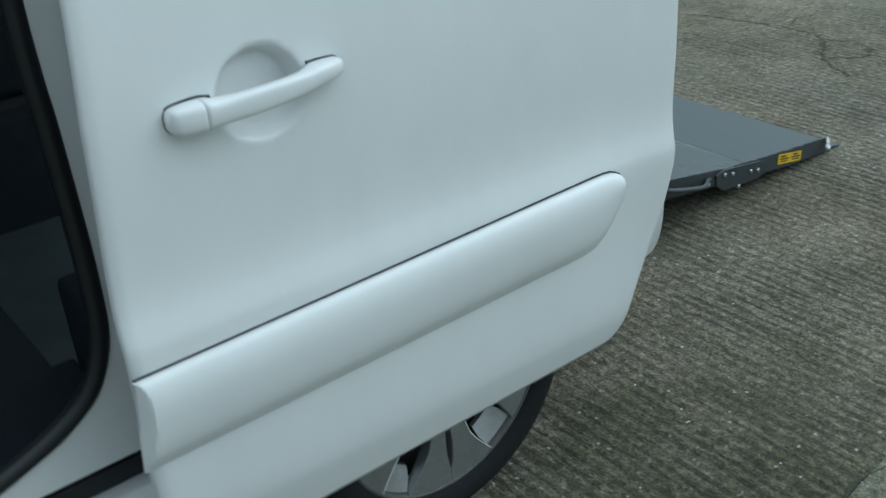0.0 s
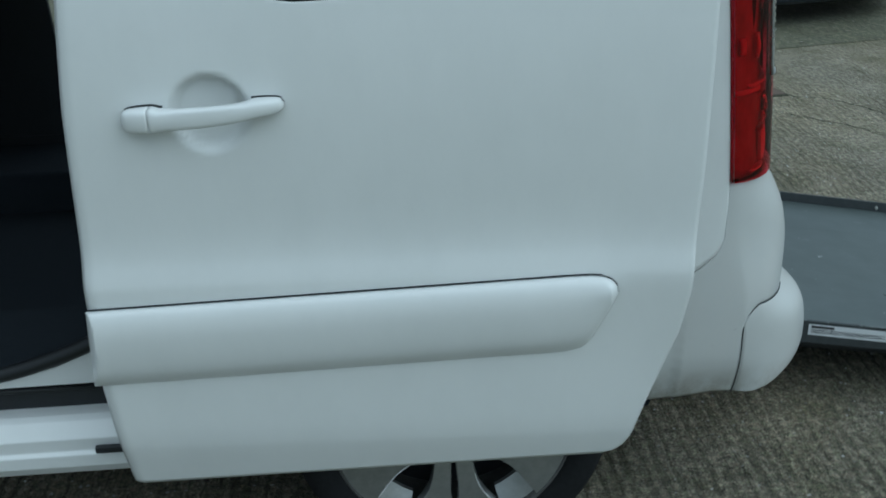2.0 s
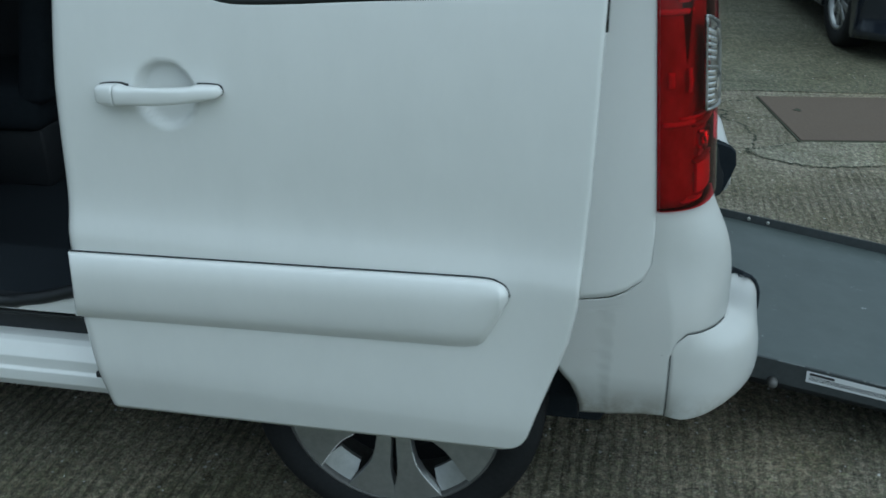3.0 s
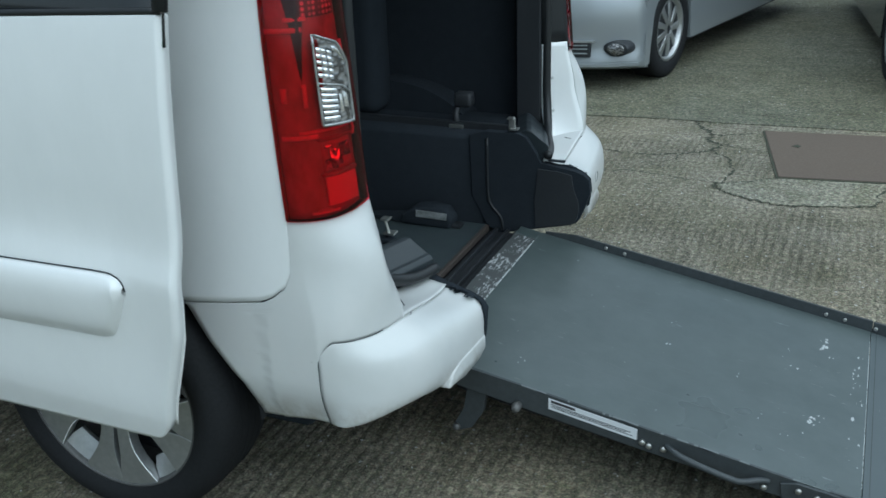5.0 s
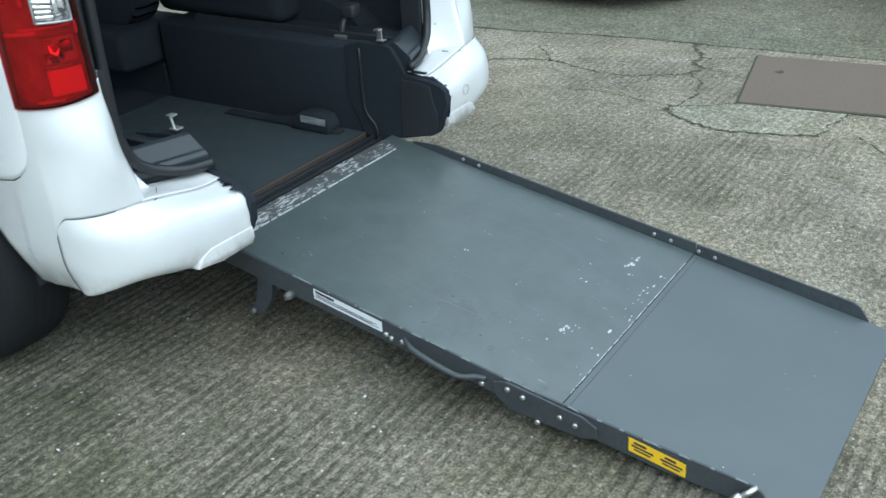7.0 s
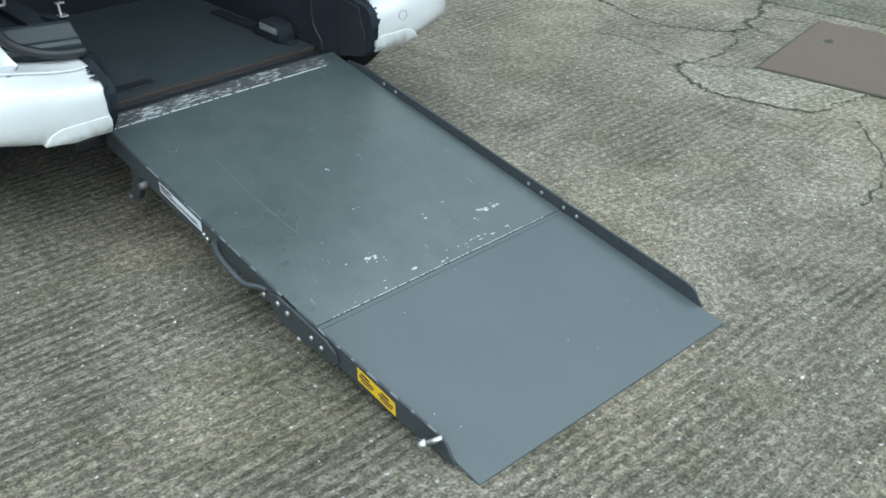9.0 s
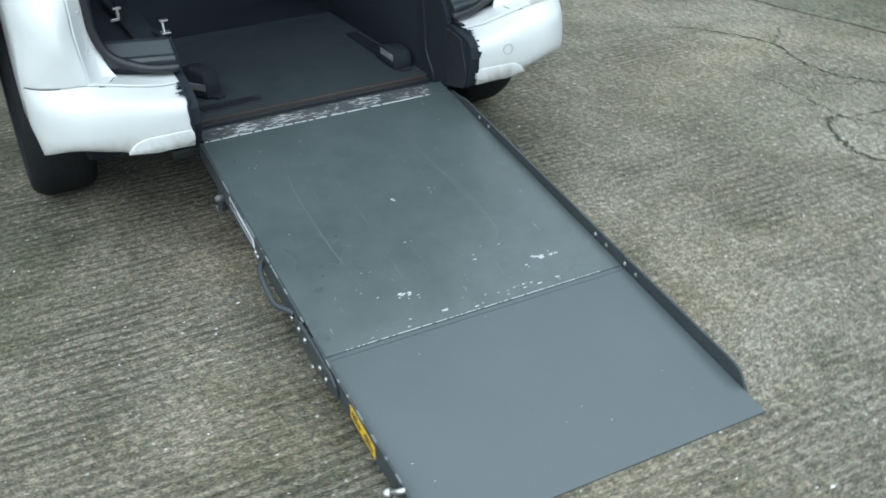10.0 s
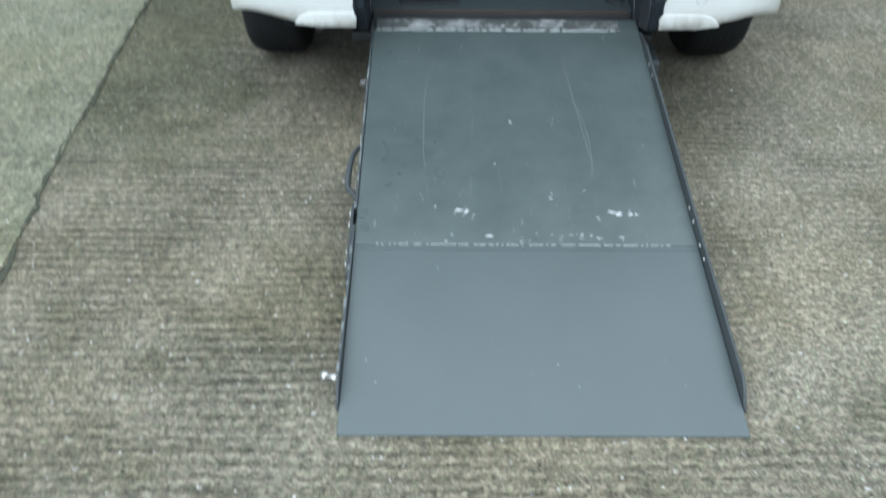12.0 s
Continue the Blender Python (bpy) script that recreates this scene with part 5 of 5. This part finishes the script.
def scratches():
    rnd = random.Random(11)
    bms = []
    for x, y, size, k in ((2.456, 1.941, 0.006, 1), (2.476, 2.01, 0.011, 5), (2.488, 2.03, 0.009, 4), (2.411, 2.237, 0.011, 2), (2.478, 2.41, 0.012, 5), (2.472, 2.45, 0.011, 4), (2.494, 2.361, 0.007, 2), (2.083, 2.173, 0.009, 2), (1.877, 2.239, 0.006, 1), (2.282, 2.117, 0.006, 2), (1.778, 1.842, 0.006, 3), (2.395, 2.327, 0.006, 2), (2.417, 1.92, 0.006, 2), (2.353, 1.956, 0.005, 2)):
        for _ in range(k):
            bms.append(flake(x + rnd.uniform(-0.012, 0.012), y + rnd.uniform(-0.016, 0.016), size * rnd.uniform(0.25, 0.65), rnd, 1.7))
    for k in range(20):
        y = rnd.uniform(1.86, 2.42) if k % 3 else rnd.uniform(2.12, 2.42)
        bms.append(flake(2.577 + rnd.uniform(-0.022, 0.010), y, rnd.uniform(0.0015, 0.005), rnd, 2.4))
    for k in range(30):
        bms.append(flake(rnd.uniform(1.64, 3.12), rnd.uniform(1.78, 2.55), rnd.uniform(0.001, 0.0028), rnd, 1.3))
    part("bare_spot", join(*bms), CHIP, upper, "spots of bare metal", smooth=False)["kind"] = "stuff"
    fine = []
    lines = [[(1.79, 1.935), (1.936, 1.912), (2.199, 1.91), (2.326, 1.918), (2.423, 1.926)], [(1.895, 2.306), (2.061, 2.368), (2.331, 2.365), (2.36, 2.284)], [(1.70, 1.90), (1.85, 1.97), (2.0, 1.96)], [(1.66, 2.33), (1.95, 2.35), (2.25, 2.37)], [(2.05, 2.05), (2.45, 2.035)], [(1.62, 2.48), (1.72, 2.49)]]
    for _ in range(16):
        x, y, a = rnd.uniform(1.65, 2.55), rnd.uniform(1.80, 2.54), rnd.uniform(0, 3.14)
        q = rnd.uniform(0.03, 0.12)
        lines.append([(x, y), (min(x + q * abs(math.cos(a)), 2.58), y + 0.6 * q * math.sin(a))])
    for k, line in enumerate(lines):
        pts = smooth_line([(x, y, 0) for x, y in line], 6)
        w = 0.0009 if k < 6 else 0.0005
        bm = bmesh.new()
        prev = None
        for p in pts:
            a = bm.verts.new((p.x - w * 0.3, p.y - w, deck_z(p.x) + 0.0005))
            b = bm.verts.new((p.x + w * 0.3, p.y + w, deck_z(p.x) + 0.0005))
            if prev and rnd.random() < 0.8:
                bm.faces.new((prev[0], prev[1], b, a))
            prev = (a, b)
        fine.append(bm)
    part("hair_scratch", join(*fine), SCRATCH, upper, "fine pale scratches", smooth=False)["kind"] = "stuff"
    edge = []
    for k in range(120):
        y = 1.79 + 0.75 * k / 120
        if rnd.random() < 0.72:
            edge.append(slab([(RS - 0.0016, deck_z(RS) + 0.0008), (RS + 0.0002, deck_z(RS) + 0.0008), (RS + 0.0002, deck_z(RS) - 0.001), (RS - 0.0016, deck_z(RS) - 0.001)], "y", y, y + 0.0062))
    part("bright_edge", join(*edge), CHIP, upper, "edge rubbed to bare metal", smooth=False)["kind"] = "stuff"
    rub = []
    for k in range(34):
        x = rnd.uniform(1.75, 2.45) if k % 3 else rnd.uniform(2.55, 3.05)
        h = 0.0015 + 0.0025 * (x - 1.8) / 0.66 if x < 2.46 else 0.006 + 0.0 * x if x < 2.53 else 0.006 + (0.010 * (x - 2.53) / 0.19 if x < 2.72 else 0.010 + 0.024 * (x - 2.72) / 0.33)
        q = rnd.uniform(0.004, 0.03)
        h2 = h
        rub.append(slab([(x, deck_z(x) + h - 0.0015), (x + q, deck_z(x + q) + h2 - 0.0015), (x + q, deck_z(x + q) + h2 + 0.0012), (x, deck_z(x) + h + 0.0012)], "y", Y0 - 0.0084, Y0 - 0.0030))
    part("rubbed_top", join(*rub), SCRATCH, left_up, "top edge rubbed to bare metal", smooth=False)["kind"] = "stuff"


scratches()

# ---- parked cars ----


def parked_car(name, at, turn, paint, label, plate=False):
    """The front of a parked car; its own y runs backwards from the nose."""
    c = thing(name, at, label, "car", "", turn)
    W = 0.86
    plan = lambda u: (W * math.copysign(abs(2 * u - 1) ** 1.0, 2 * u - 1), 0.30 * abs(2 * u - 1) ** 3.2)
    sec = [(0.13, 0.05), (0.15, 0.0), (0.19, -0.01), (0.22, 0.01), (0.30, 0.012), (0.38, 0.0), (0.48, 0.0), (0.58, 0.03), (0.68, 0.10), (0.76, 0.25), (0.84, 0.6), (0.92, 1.0)]

    def nose(u, v):
        z, d = sec[int(round(v * (len(sec) - 1)))]
        x, y = plan(u)
        return (x * (1 - 0.05 * max(0, (z - 0.5))), y + d, z)

    part("front_bumper", grid(nose, 40, len(sec) - 1), paint, c, thick=0.02, local=True)
    for s in (-1, 1):
        sidep = [(0.30, 0.14), (0.36, 0.15), (0.375, 0.26), (0.41, 0.45), (0.52, 0.58), (0.68, 0.64), (0.84, 0.58), (0.95, 0.45), (0.98, 0.20), (2.9, 0.20), (3.6, 0.35), (3.6, 0.9), (1.2, 0.95), (0.62, 0.80), (0.30, 0.66)]
        bm = slab([(p, q) for p, q in sidep], "x", s * (W - 0.03), s * W)
        part("wing", bm, paint, c, smooth=False, local=True)
        w = new("wheel")
        w.parent = c
        w.location = (s * (W - 0.01), 0.68, 0.30)
        prof = [(0.19, 0.03), (0.20, 0.0), (0.27, -0.004), (0.295, 0.012), (0.30, 0.04), (0.30, 0.16), (0.28, 0.185)]
        part("tyre", loft([[(-s * d, q * math.cos(2 * math.pi * i / 40), q * math.sin(2 * math.pi * i / 40)) for q, d in prof] for i in range(41)], closed=False), RUBBER, w, local=True)
        rim = [(0.0, 0.02), (0.05, 0.015), (0.17, 0.035), (0.185, 0.015), (0.195, 0.01)]
        hub = part("rim", loft([[(-s * d, q * math.cos(2 * math.pi * i / 40), q * math.sin(2 * math.pi * i / 40)) for q, d in rim] for i in range(41)], closed=False), BLACK, w, local=True)
        part("rim_lip", loft([[(-s * d, q * math.cos(2 * math.pi * i / 40), q * math.sin(2 * math.pi * i / 40)) for q, d in ((0.172, 0.03), (0.18, 0.006), (0.192, 0.0), (0.2, 0.008))] for i in range(41)], closed=False), ALLOY, w, local=True)
        for k in range(9):
            a = 2 * math.pi * k / 9
            bm = slab([(0.03, -0.016), (0.18, -0.022), (0.18, 0.022), (0.03, 0.016)], "z", 0.0, 0.012, 0.002, 1)
            for v in bm.verts:
                r, q, d = v.co.x, v.co.y, v.co.z
                v.co = (-s * (0.018 - d + 0.02 * (r / 0.2)), r * math.cos(a) - q * math.sin(a), r * math.sin(a) + q * math.cos(a))
            part("spoke", bm, ALLOY, hub, local=True)
    # Unseen block filling the body, set low to darken the ground beneath.
    part("underside_block", box(-W + 0.04, W - 0.04, 0.32, 3.5, 0.17, 0.62), BLACK, c, smooth=False, local=True)
    cabin = slab([(1.0, 0.93), (1.7, 1.40), (3.2, 1.42), (3.6, 0.95)], "x", -0.72, 0.72, 0.04)
    part("cabin", cabin, GLASS, c, local=True)
    def band(half, z0, z1, ahead, deep):
        rings = []
        for k in range(25):
            x = half * (k / 12 - 1)
            y = 0.30 * abs(x / W) ** 3.2
            rings.append([(x, y - ahead, z0), (x, y - ahead, z1), (x, y + deep, z1), (x, y + deep, z0)])
        return loft(rings)

    if plate:
        part("grille", band(0.60, 0.215, 0.30, 0.012, 0.02), BLACK, c, smooth=False, local=True)
        for z in (0.236, 0.262, 0.284):
            part("grille_bar", band(0.59, z, z + 0.007, 0.020, 0.005), paint, c, smooth=False, local=True)
        part("chrome_strip", band(0.62, 0.302, 0.312, 0.020, 0.01), ALLOY, c, smooth=False, local=True)
        part("bumper_lip", band(0.84, 0.158, 0.176, 0.024, 0.02), paint, c, smooth=False, local=True)
        p = part("number_plate", box(-0.26, 0.26, -0.026, -0.014, 0.305, 0.416, 0.003), PLATE, c, "white number plate with black characters", smooth=False, local=True)
        for k in range(7):
            x = -0.225 + 0.058 * k + (0.035 if k > 3 else 0)
            part("plate_bar", box(x, x + 0.042, -0.0275, -0.0262, 0.325, 0.396), INK, p, smooth=False, local=True)
        for s in (-1, 1):
            pocket = slab([(s * (0.745 + 0.080 * math.cos(a)), 0.268 + 0.044 * math.sin(a)) for a in [2 * math.pi * k / 24 for k in range(24)]], "y", 0.135, 0.24, 0.003)
            fog = part("fog_lamp", pocket, BLACK, c, local=True)
            part("fog_lens", slab([(s * (0.748 + 0.055 * math.cos(a)), 0.268 + 0.034 * math.sin(a)) for a in [2 * math.pi * k / 24 for k in range(24)]], "y", 0.128, 0.16, 0.004), CLEAR, fog, local=True)
    return c


parked_car("silver_car", (0.36, 5.58, 0), -13, SILVER, "silver hatchback parked nose-on behind the van", True)
parked_car("dark_car", (3.54, 5.70, 0), 8, DARKCAR, "dark blue car parked nose-on in the yard")

# ---- inside the van ----


def reel(at, turn, tall=1.0):
    r = thing("tie_down_reel", at, "black wheelchair tie-down reel with a silver plate on the floor", "tie-down", "tie-down reels", turn)
    body = slab([(-0.09, 0.0), (0.09, 0.0), (0.095, 0.03), (0.075, 0.062), (0.02, 0.072), (-0.04, 0.064), (-0.085, 0.03)], "y", -0.035, 0.035, 0.010, 3)
    bmesh.ops.scale(body, vec=(1, 1, tall), verts=body.verts)
    part("reel_body", body, CARPET, r, local=True)
    part("plate", slab([(-0.03, 0.034), (0.080, 0.032), (0.082, 0.056), (-0.028, 0.058)], "y", -0.0385, -0.0355, 0.001), PLATEGREY, r, "silver plate", smooth=False, local=True)
    part("foot", box(-0.11, 0.12, -0.02, 0.02, 0.0, 0.012, 0.003), BLACK, r, smooth=False, local=True)
    part("strap", slab([(-0.42, 0.004), (-0.08, 0.004), (-0.08, 0.03), (-0.13, 0.022), (-0.25, 0.010), (-0.42, 0.009)], "y", -0.022, 0.022, 0.001), CARPET, r, "black webbing strap", smooth=False, local=True)
    return r


reel((1.205, 2.565, 0.3003), 0)
reel((1.13, 1.84, 0.3003), 35, 1.5)
mat = thing("floor_strip", (1.30, 1.92, 0.3003), "black rubber strip lying on the van floor", "strip", turn=4)
part("rubber", slab([(-0.03, -0.11), (0.03, -0.10), (0.035, 0.10), (-0.02, 0.11)], "z", 0, 0.006, 0.001), BLACK, mat, smooth=False, local=True)
belt = thing("seat_belt", (1.26, 2.70, 0.60), "black seat belt buckle standing on the carpeted box", "seat belt")
part("anchor_plate", box(-0.02, 0.03, -0.02, 0.02, 0.0, 0.012, 0.002), STEEL, belt, smooth=False, local=True)
part("stalk", tube([(0, 0, 0.01), (-0.01, 0.02, 0.04), (0.0, 0.04, 0.07)], 0.012, 8), BLACK, belt, local=True)
part("buckle", box(-0.015, 0.045, 0.015, 0.065, 0.06, 0.11, 0.012, 3), BLACK, belt, "dark grey buckle", local=True)
cord = thing("hanging_cord", (1.36, 1.60, 0.66), "thin cord with a small hook hanging beside the tail opening", "cord")
part("cord", tube([(0, 0, 0.03), (0.0, -0.002, 0.4), (0.0, 0.0, 1.05)], 0.0025, 6), TRIM, cord, local=True)
part("cord_hook", join(box(-0.004, 0.004, -0.012, 0.012, 0.03, 0.038, 0.001), box(-0.003, 0.003, -0.004, 0.004, 0.0, 0.03, 0.001), box(-0.003, 0.003, -0.025, 0.0, -0.004, 0.004, 0.001)), STEEL, cord, smooth=False, local=True)
pad = thing("folded_seat", (0.10, 2.60, 0.43), "black folded rear seat with a round head pad", "seat", "van seats")
part("head_pad", slab([(0.115 + 0.185 * math.copysign(abs(math.cos(a)) ** 0.7, math.cos(a)), 0.38 + 0.24 * math.copysign(abs(math.sin(a)) ** 0.7, math.sin(a))) for a in [2 * math.pi * k / 28 for k in range(28)]], "y", -0.06, 0.10, 0.03, 3), CARPET, pad, local=True)
# Placed and sized to cover the far doorway in the camera's view from behind.
part("seat_back", box(0.20, 0.86, 0.12, 0.27, 0.172, 0.95, 0.05, 4), CARPET, pad, "black backrest added to hide the far doorway", local=True)
part("seat_slab", box(-0.06, 0.30, -0.16, 0.20, 0.0, 0.16, 0.03, 3), CARPET, pad, local=True)
# Outline of an added panel, shaped to fit the camera's view through the doorway.
post = [(-1.2, 0.40), (0.30, 0.40), (0.30, 0.462), (-0.05, 0.464), (-0.12, 0.475), (-0.165, 0.51), (-0.19, 0.58), (-0.20, 0.75), (-0.22, 1.70), (-1.2, 1.70)]
part("doorway_mask", slab(post, "y", 2.925, 2.945, 0.004), BLACK, van, "black panel outlined to fit the view through the van", smooth=False)

# ---- yard details ----
slab_near = slab([(-12, -0.12), (-3.0, 0.47), (-0.277, 0.644), (0.512, 0.680), (1.511, 0.742), (2.126, 0.787), (2.607, 0.828), (4.2, 0.945), (9, 1.3), (40, 3), (40, -40), (-12, -40)], "z", -0.01, 0.004)
tagged(part("near_slab", slab_near, MOSSY, None, smooth=False), "smooth greenish concrete slab beyond a dirt-filled joint", "ground", kind="structure")
slab_far = slab([(-40, 2.0), (-3, 4.75), (0.2, 4.93), (0.685, 4.961), (1.10, 5.042), (1.66, 5.085), (1.78, 5.075), (2.04, 5.10), (2.7, 5.14), (4.2, 5.35), (9, 5.9), (60, 9), (60, 80), (-40, 80)], "z", -0.01, 0.004)
tagged(part("far_slab", slab_far, SMOOTH, None, smooth=False), "smooth mossy concrete slab under the parked cars", "ground", kind="structure")
patch = slab([(1.942, 4.085), (1.965, 4.02), (2.03, 3.965), (2.13, 3.93), (2.262, 3.905), (2.42, 3.945), (2.60, 4.0), (2.63, 4.15), (2.66, 4.30), (2.183, 4.245), (2.05, 4.17)], "z", -0.01, 0.003)
tagged(part("patch", patch, PATCH, None, smooth=False), "pale concrete repair patch with a cracked edge", "ground", kind="structure")

cover = thing("inspection_cover", (2.4, 4.65, 0), "flat brown-grey painted inspection cover set in concrete", "manhole cover")
part("cover_frame", slab([(2.176, 4.244), (2.853, 4.327), (2.707, 5.053), (2.038, 4.983)], "z", 0.0, 0.005), CRACK, cover, smooth=False)
part("cover_plate", slab([(2.186, 4.256), (2.842, 4.338), (2.699, 5.041), (2.049, 4.971)], "z", 0.0, 0.009, 0.002), IRON, cover, smooth=False)
part("key_hole", slab([(2.20, 4.735), (2.235, 4.715), (2.245, 4.745), (2.225, 4.77)], "z", 0.0, 0.0105), CRACK, cover, smooth=False)


def crack(pts, width, seed, z=0.0015):
    """A dirty crack: a ragged thin ribbon in the concrete."""
    rnd = random.Random(seed)
    bm = bmesh.new()
    prev = None
    drift = 0.0
    line = smooth_line([(x, y, 0) for x, y in pts], 14)
    for i, p in enumerate(line):
        d = (line[min(i + 1, len(line) - 1)] - line[max(i - 1, 0)]).normalized()
        side_way = Vector((-d.y, d.x, 0))
        drift = 0.7 * drift + rnd.uniform(-1, 1) * 0.010
        c = p + side_way * (rnd.uniform(-0.8, 0.8) * width + drift)
        w = width * rnd.choice((0.25, 0.4, 0.6, 0.8, 1.1, 1.6))
        a, b = bm.verts.new((*(c - side_way * w).xy, z)), bm.verts.new((*(c + side_way * w).xy, z))
        if prev:
            bm.faces.new((prev[0], prev[1], b, a))
        prev = (a, b)
    tagged(part("ground_crack", bm, CRACK, None, smooth=False), "dirt-filled crack in the concrete", "crack", kind="structure")


crack([(-3.0, 0.475), (-0.277, 0.648), (0.512, 0.684), (1.511, 0.746), (2.126, 0.791), (2.607, 0.832), (4.2, 0.95)], 0.0055, 1, 0.0048)
crack([(-1.5, 4.83), (0.2, 4.93), (0.685, 4.958), (1.10, 5.039), (1.66, 5.082), (1.78, 5.072)], 0.0045, 2, 0.0048)
crack([(1.70, 5.06), (1.72, 4.98), (1.80, 4.86), (1.79, 4.78), (1.86, 4.70), (1.85, 4.58)], 0.012, 3)
crack([(1.85, 4.58), (1.72, 4.50), (1.57, 4.433), (1.35, 4.45), (1.114, 4.507), (0.85, 4.44), (0.62, 4.27)], 0.007, 4)
crack([(2.182, 4.247), (2.05, 4.168), (1.94, 4.088), (1.965, 4.018), (2.03, 3.962), (2.13, 3.925), (2.262, 3.90), (2.42, 3.94), (2.60, 4.0)], 0.007, 5, 0.0036)
crack([(2.60, 4.0), (2.62, 4.12), (2.65, 4.30)], 0.005, 6, 0.0036)
crack([(1.94, 4.09), (1.80, 4.12), (1.60, 4.16), (1.40, 4.14)], 0.004, 7)
crack([(4.05, 3.6), (4.115, 3.286), (4.204, 3.002), (4.275, 2.695), (4.213, 2.472), (3.969, 2.318), (3.839, 2.103)], 0.008, 8)
crack([(4.213, 2.472), (4.27, 2.31), (4.12, 2.20), (3.97, 2.318)], 0.006, 9)
crack([(1.80, 4.86), (1.92, 4.88), (2.00, 4.93)], 0.006, 10)
crack([(1.86, 4.70), (1.95, 4.66), (2.04, 4.68)], 0.004, 11)
crack([(1.72, 4.50), (1.68, 4.38), (1.58, 4.30)], 0.004, 12)
crack([(1.85, 4.58), (1.93, 4.45), (1.97, 4.30), (1.94, 4.09)], 0.006, 13)
crack([(1.114, 4.507), (1.05, 4.62), (0.93, 4.72)], 0.004, 14)
crack([(2.853, 4.327), (3.05, 4.20), (3.20, 3.92), (3.45, 3.70), (3.62, 3.35)], 0.005, 15)
crack([(2.75, 4.05), (3.0, 3.75), (3.1, 3.45)], 0.004, 16)
crack([(4.275, 2.695), (4.42, 2.74), (4.60, 2.70)], 0.004, 17)


def grit():
    """Loose stone chips, too many to count."""
    rnd = random.Random(3)
    bm = bmesh.new()
    for k in range(2600):
        x, y = rnd.uniform(-0.8, 4.6), rnd.uniform(0.7, 5.0)
        r = rnd.uniform(0.0012, 0.0042) * (1.6 if rnd.random() < 0.08 else 1)
        c = Vector((x, y, 0.4 * r))
        vs = [bm.verts.new(c + Vector((r * rnd.uniform(0.6, 1.2) * u, r * rnd.uniform(0.6, 1.2) * v, r * rnd.uniform(0.5, 0.8) * w))) for u, v, w in ((1, 0, 0), (-1, 0, 0), (0, 1, 0), (0, -1, 0), (0, 0, 1))]
        for i, j in ((0, 2), (2, 1), (1, 3), (3, 0)):
            bm.faces.new((vs[i], vs[j], vs[4]))
    tagged(part("loose_grit", bm, GRIT, None, smooth=False), "scattered pale stone chips on the concrete", "grit", kind="stuff")


grit()
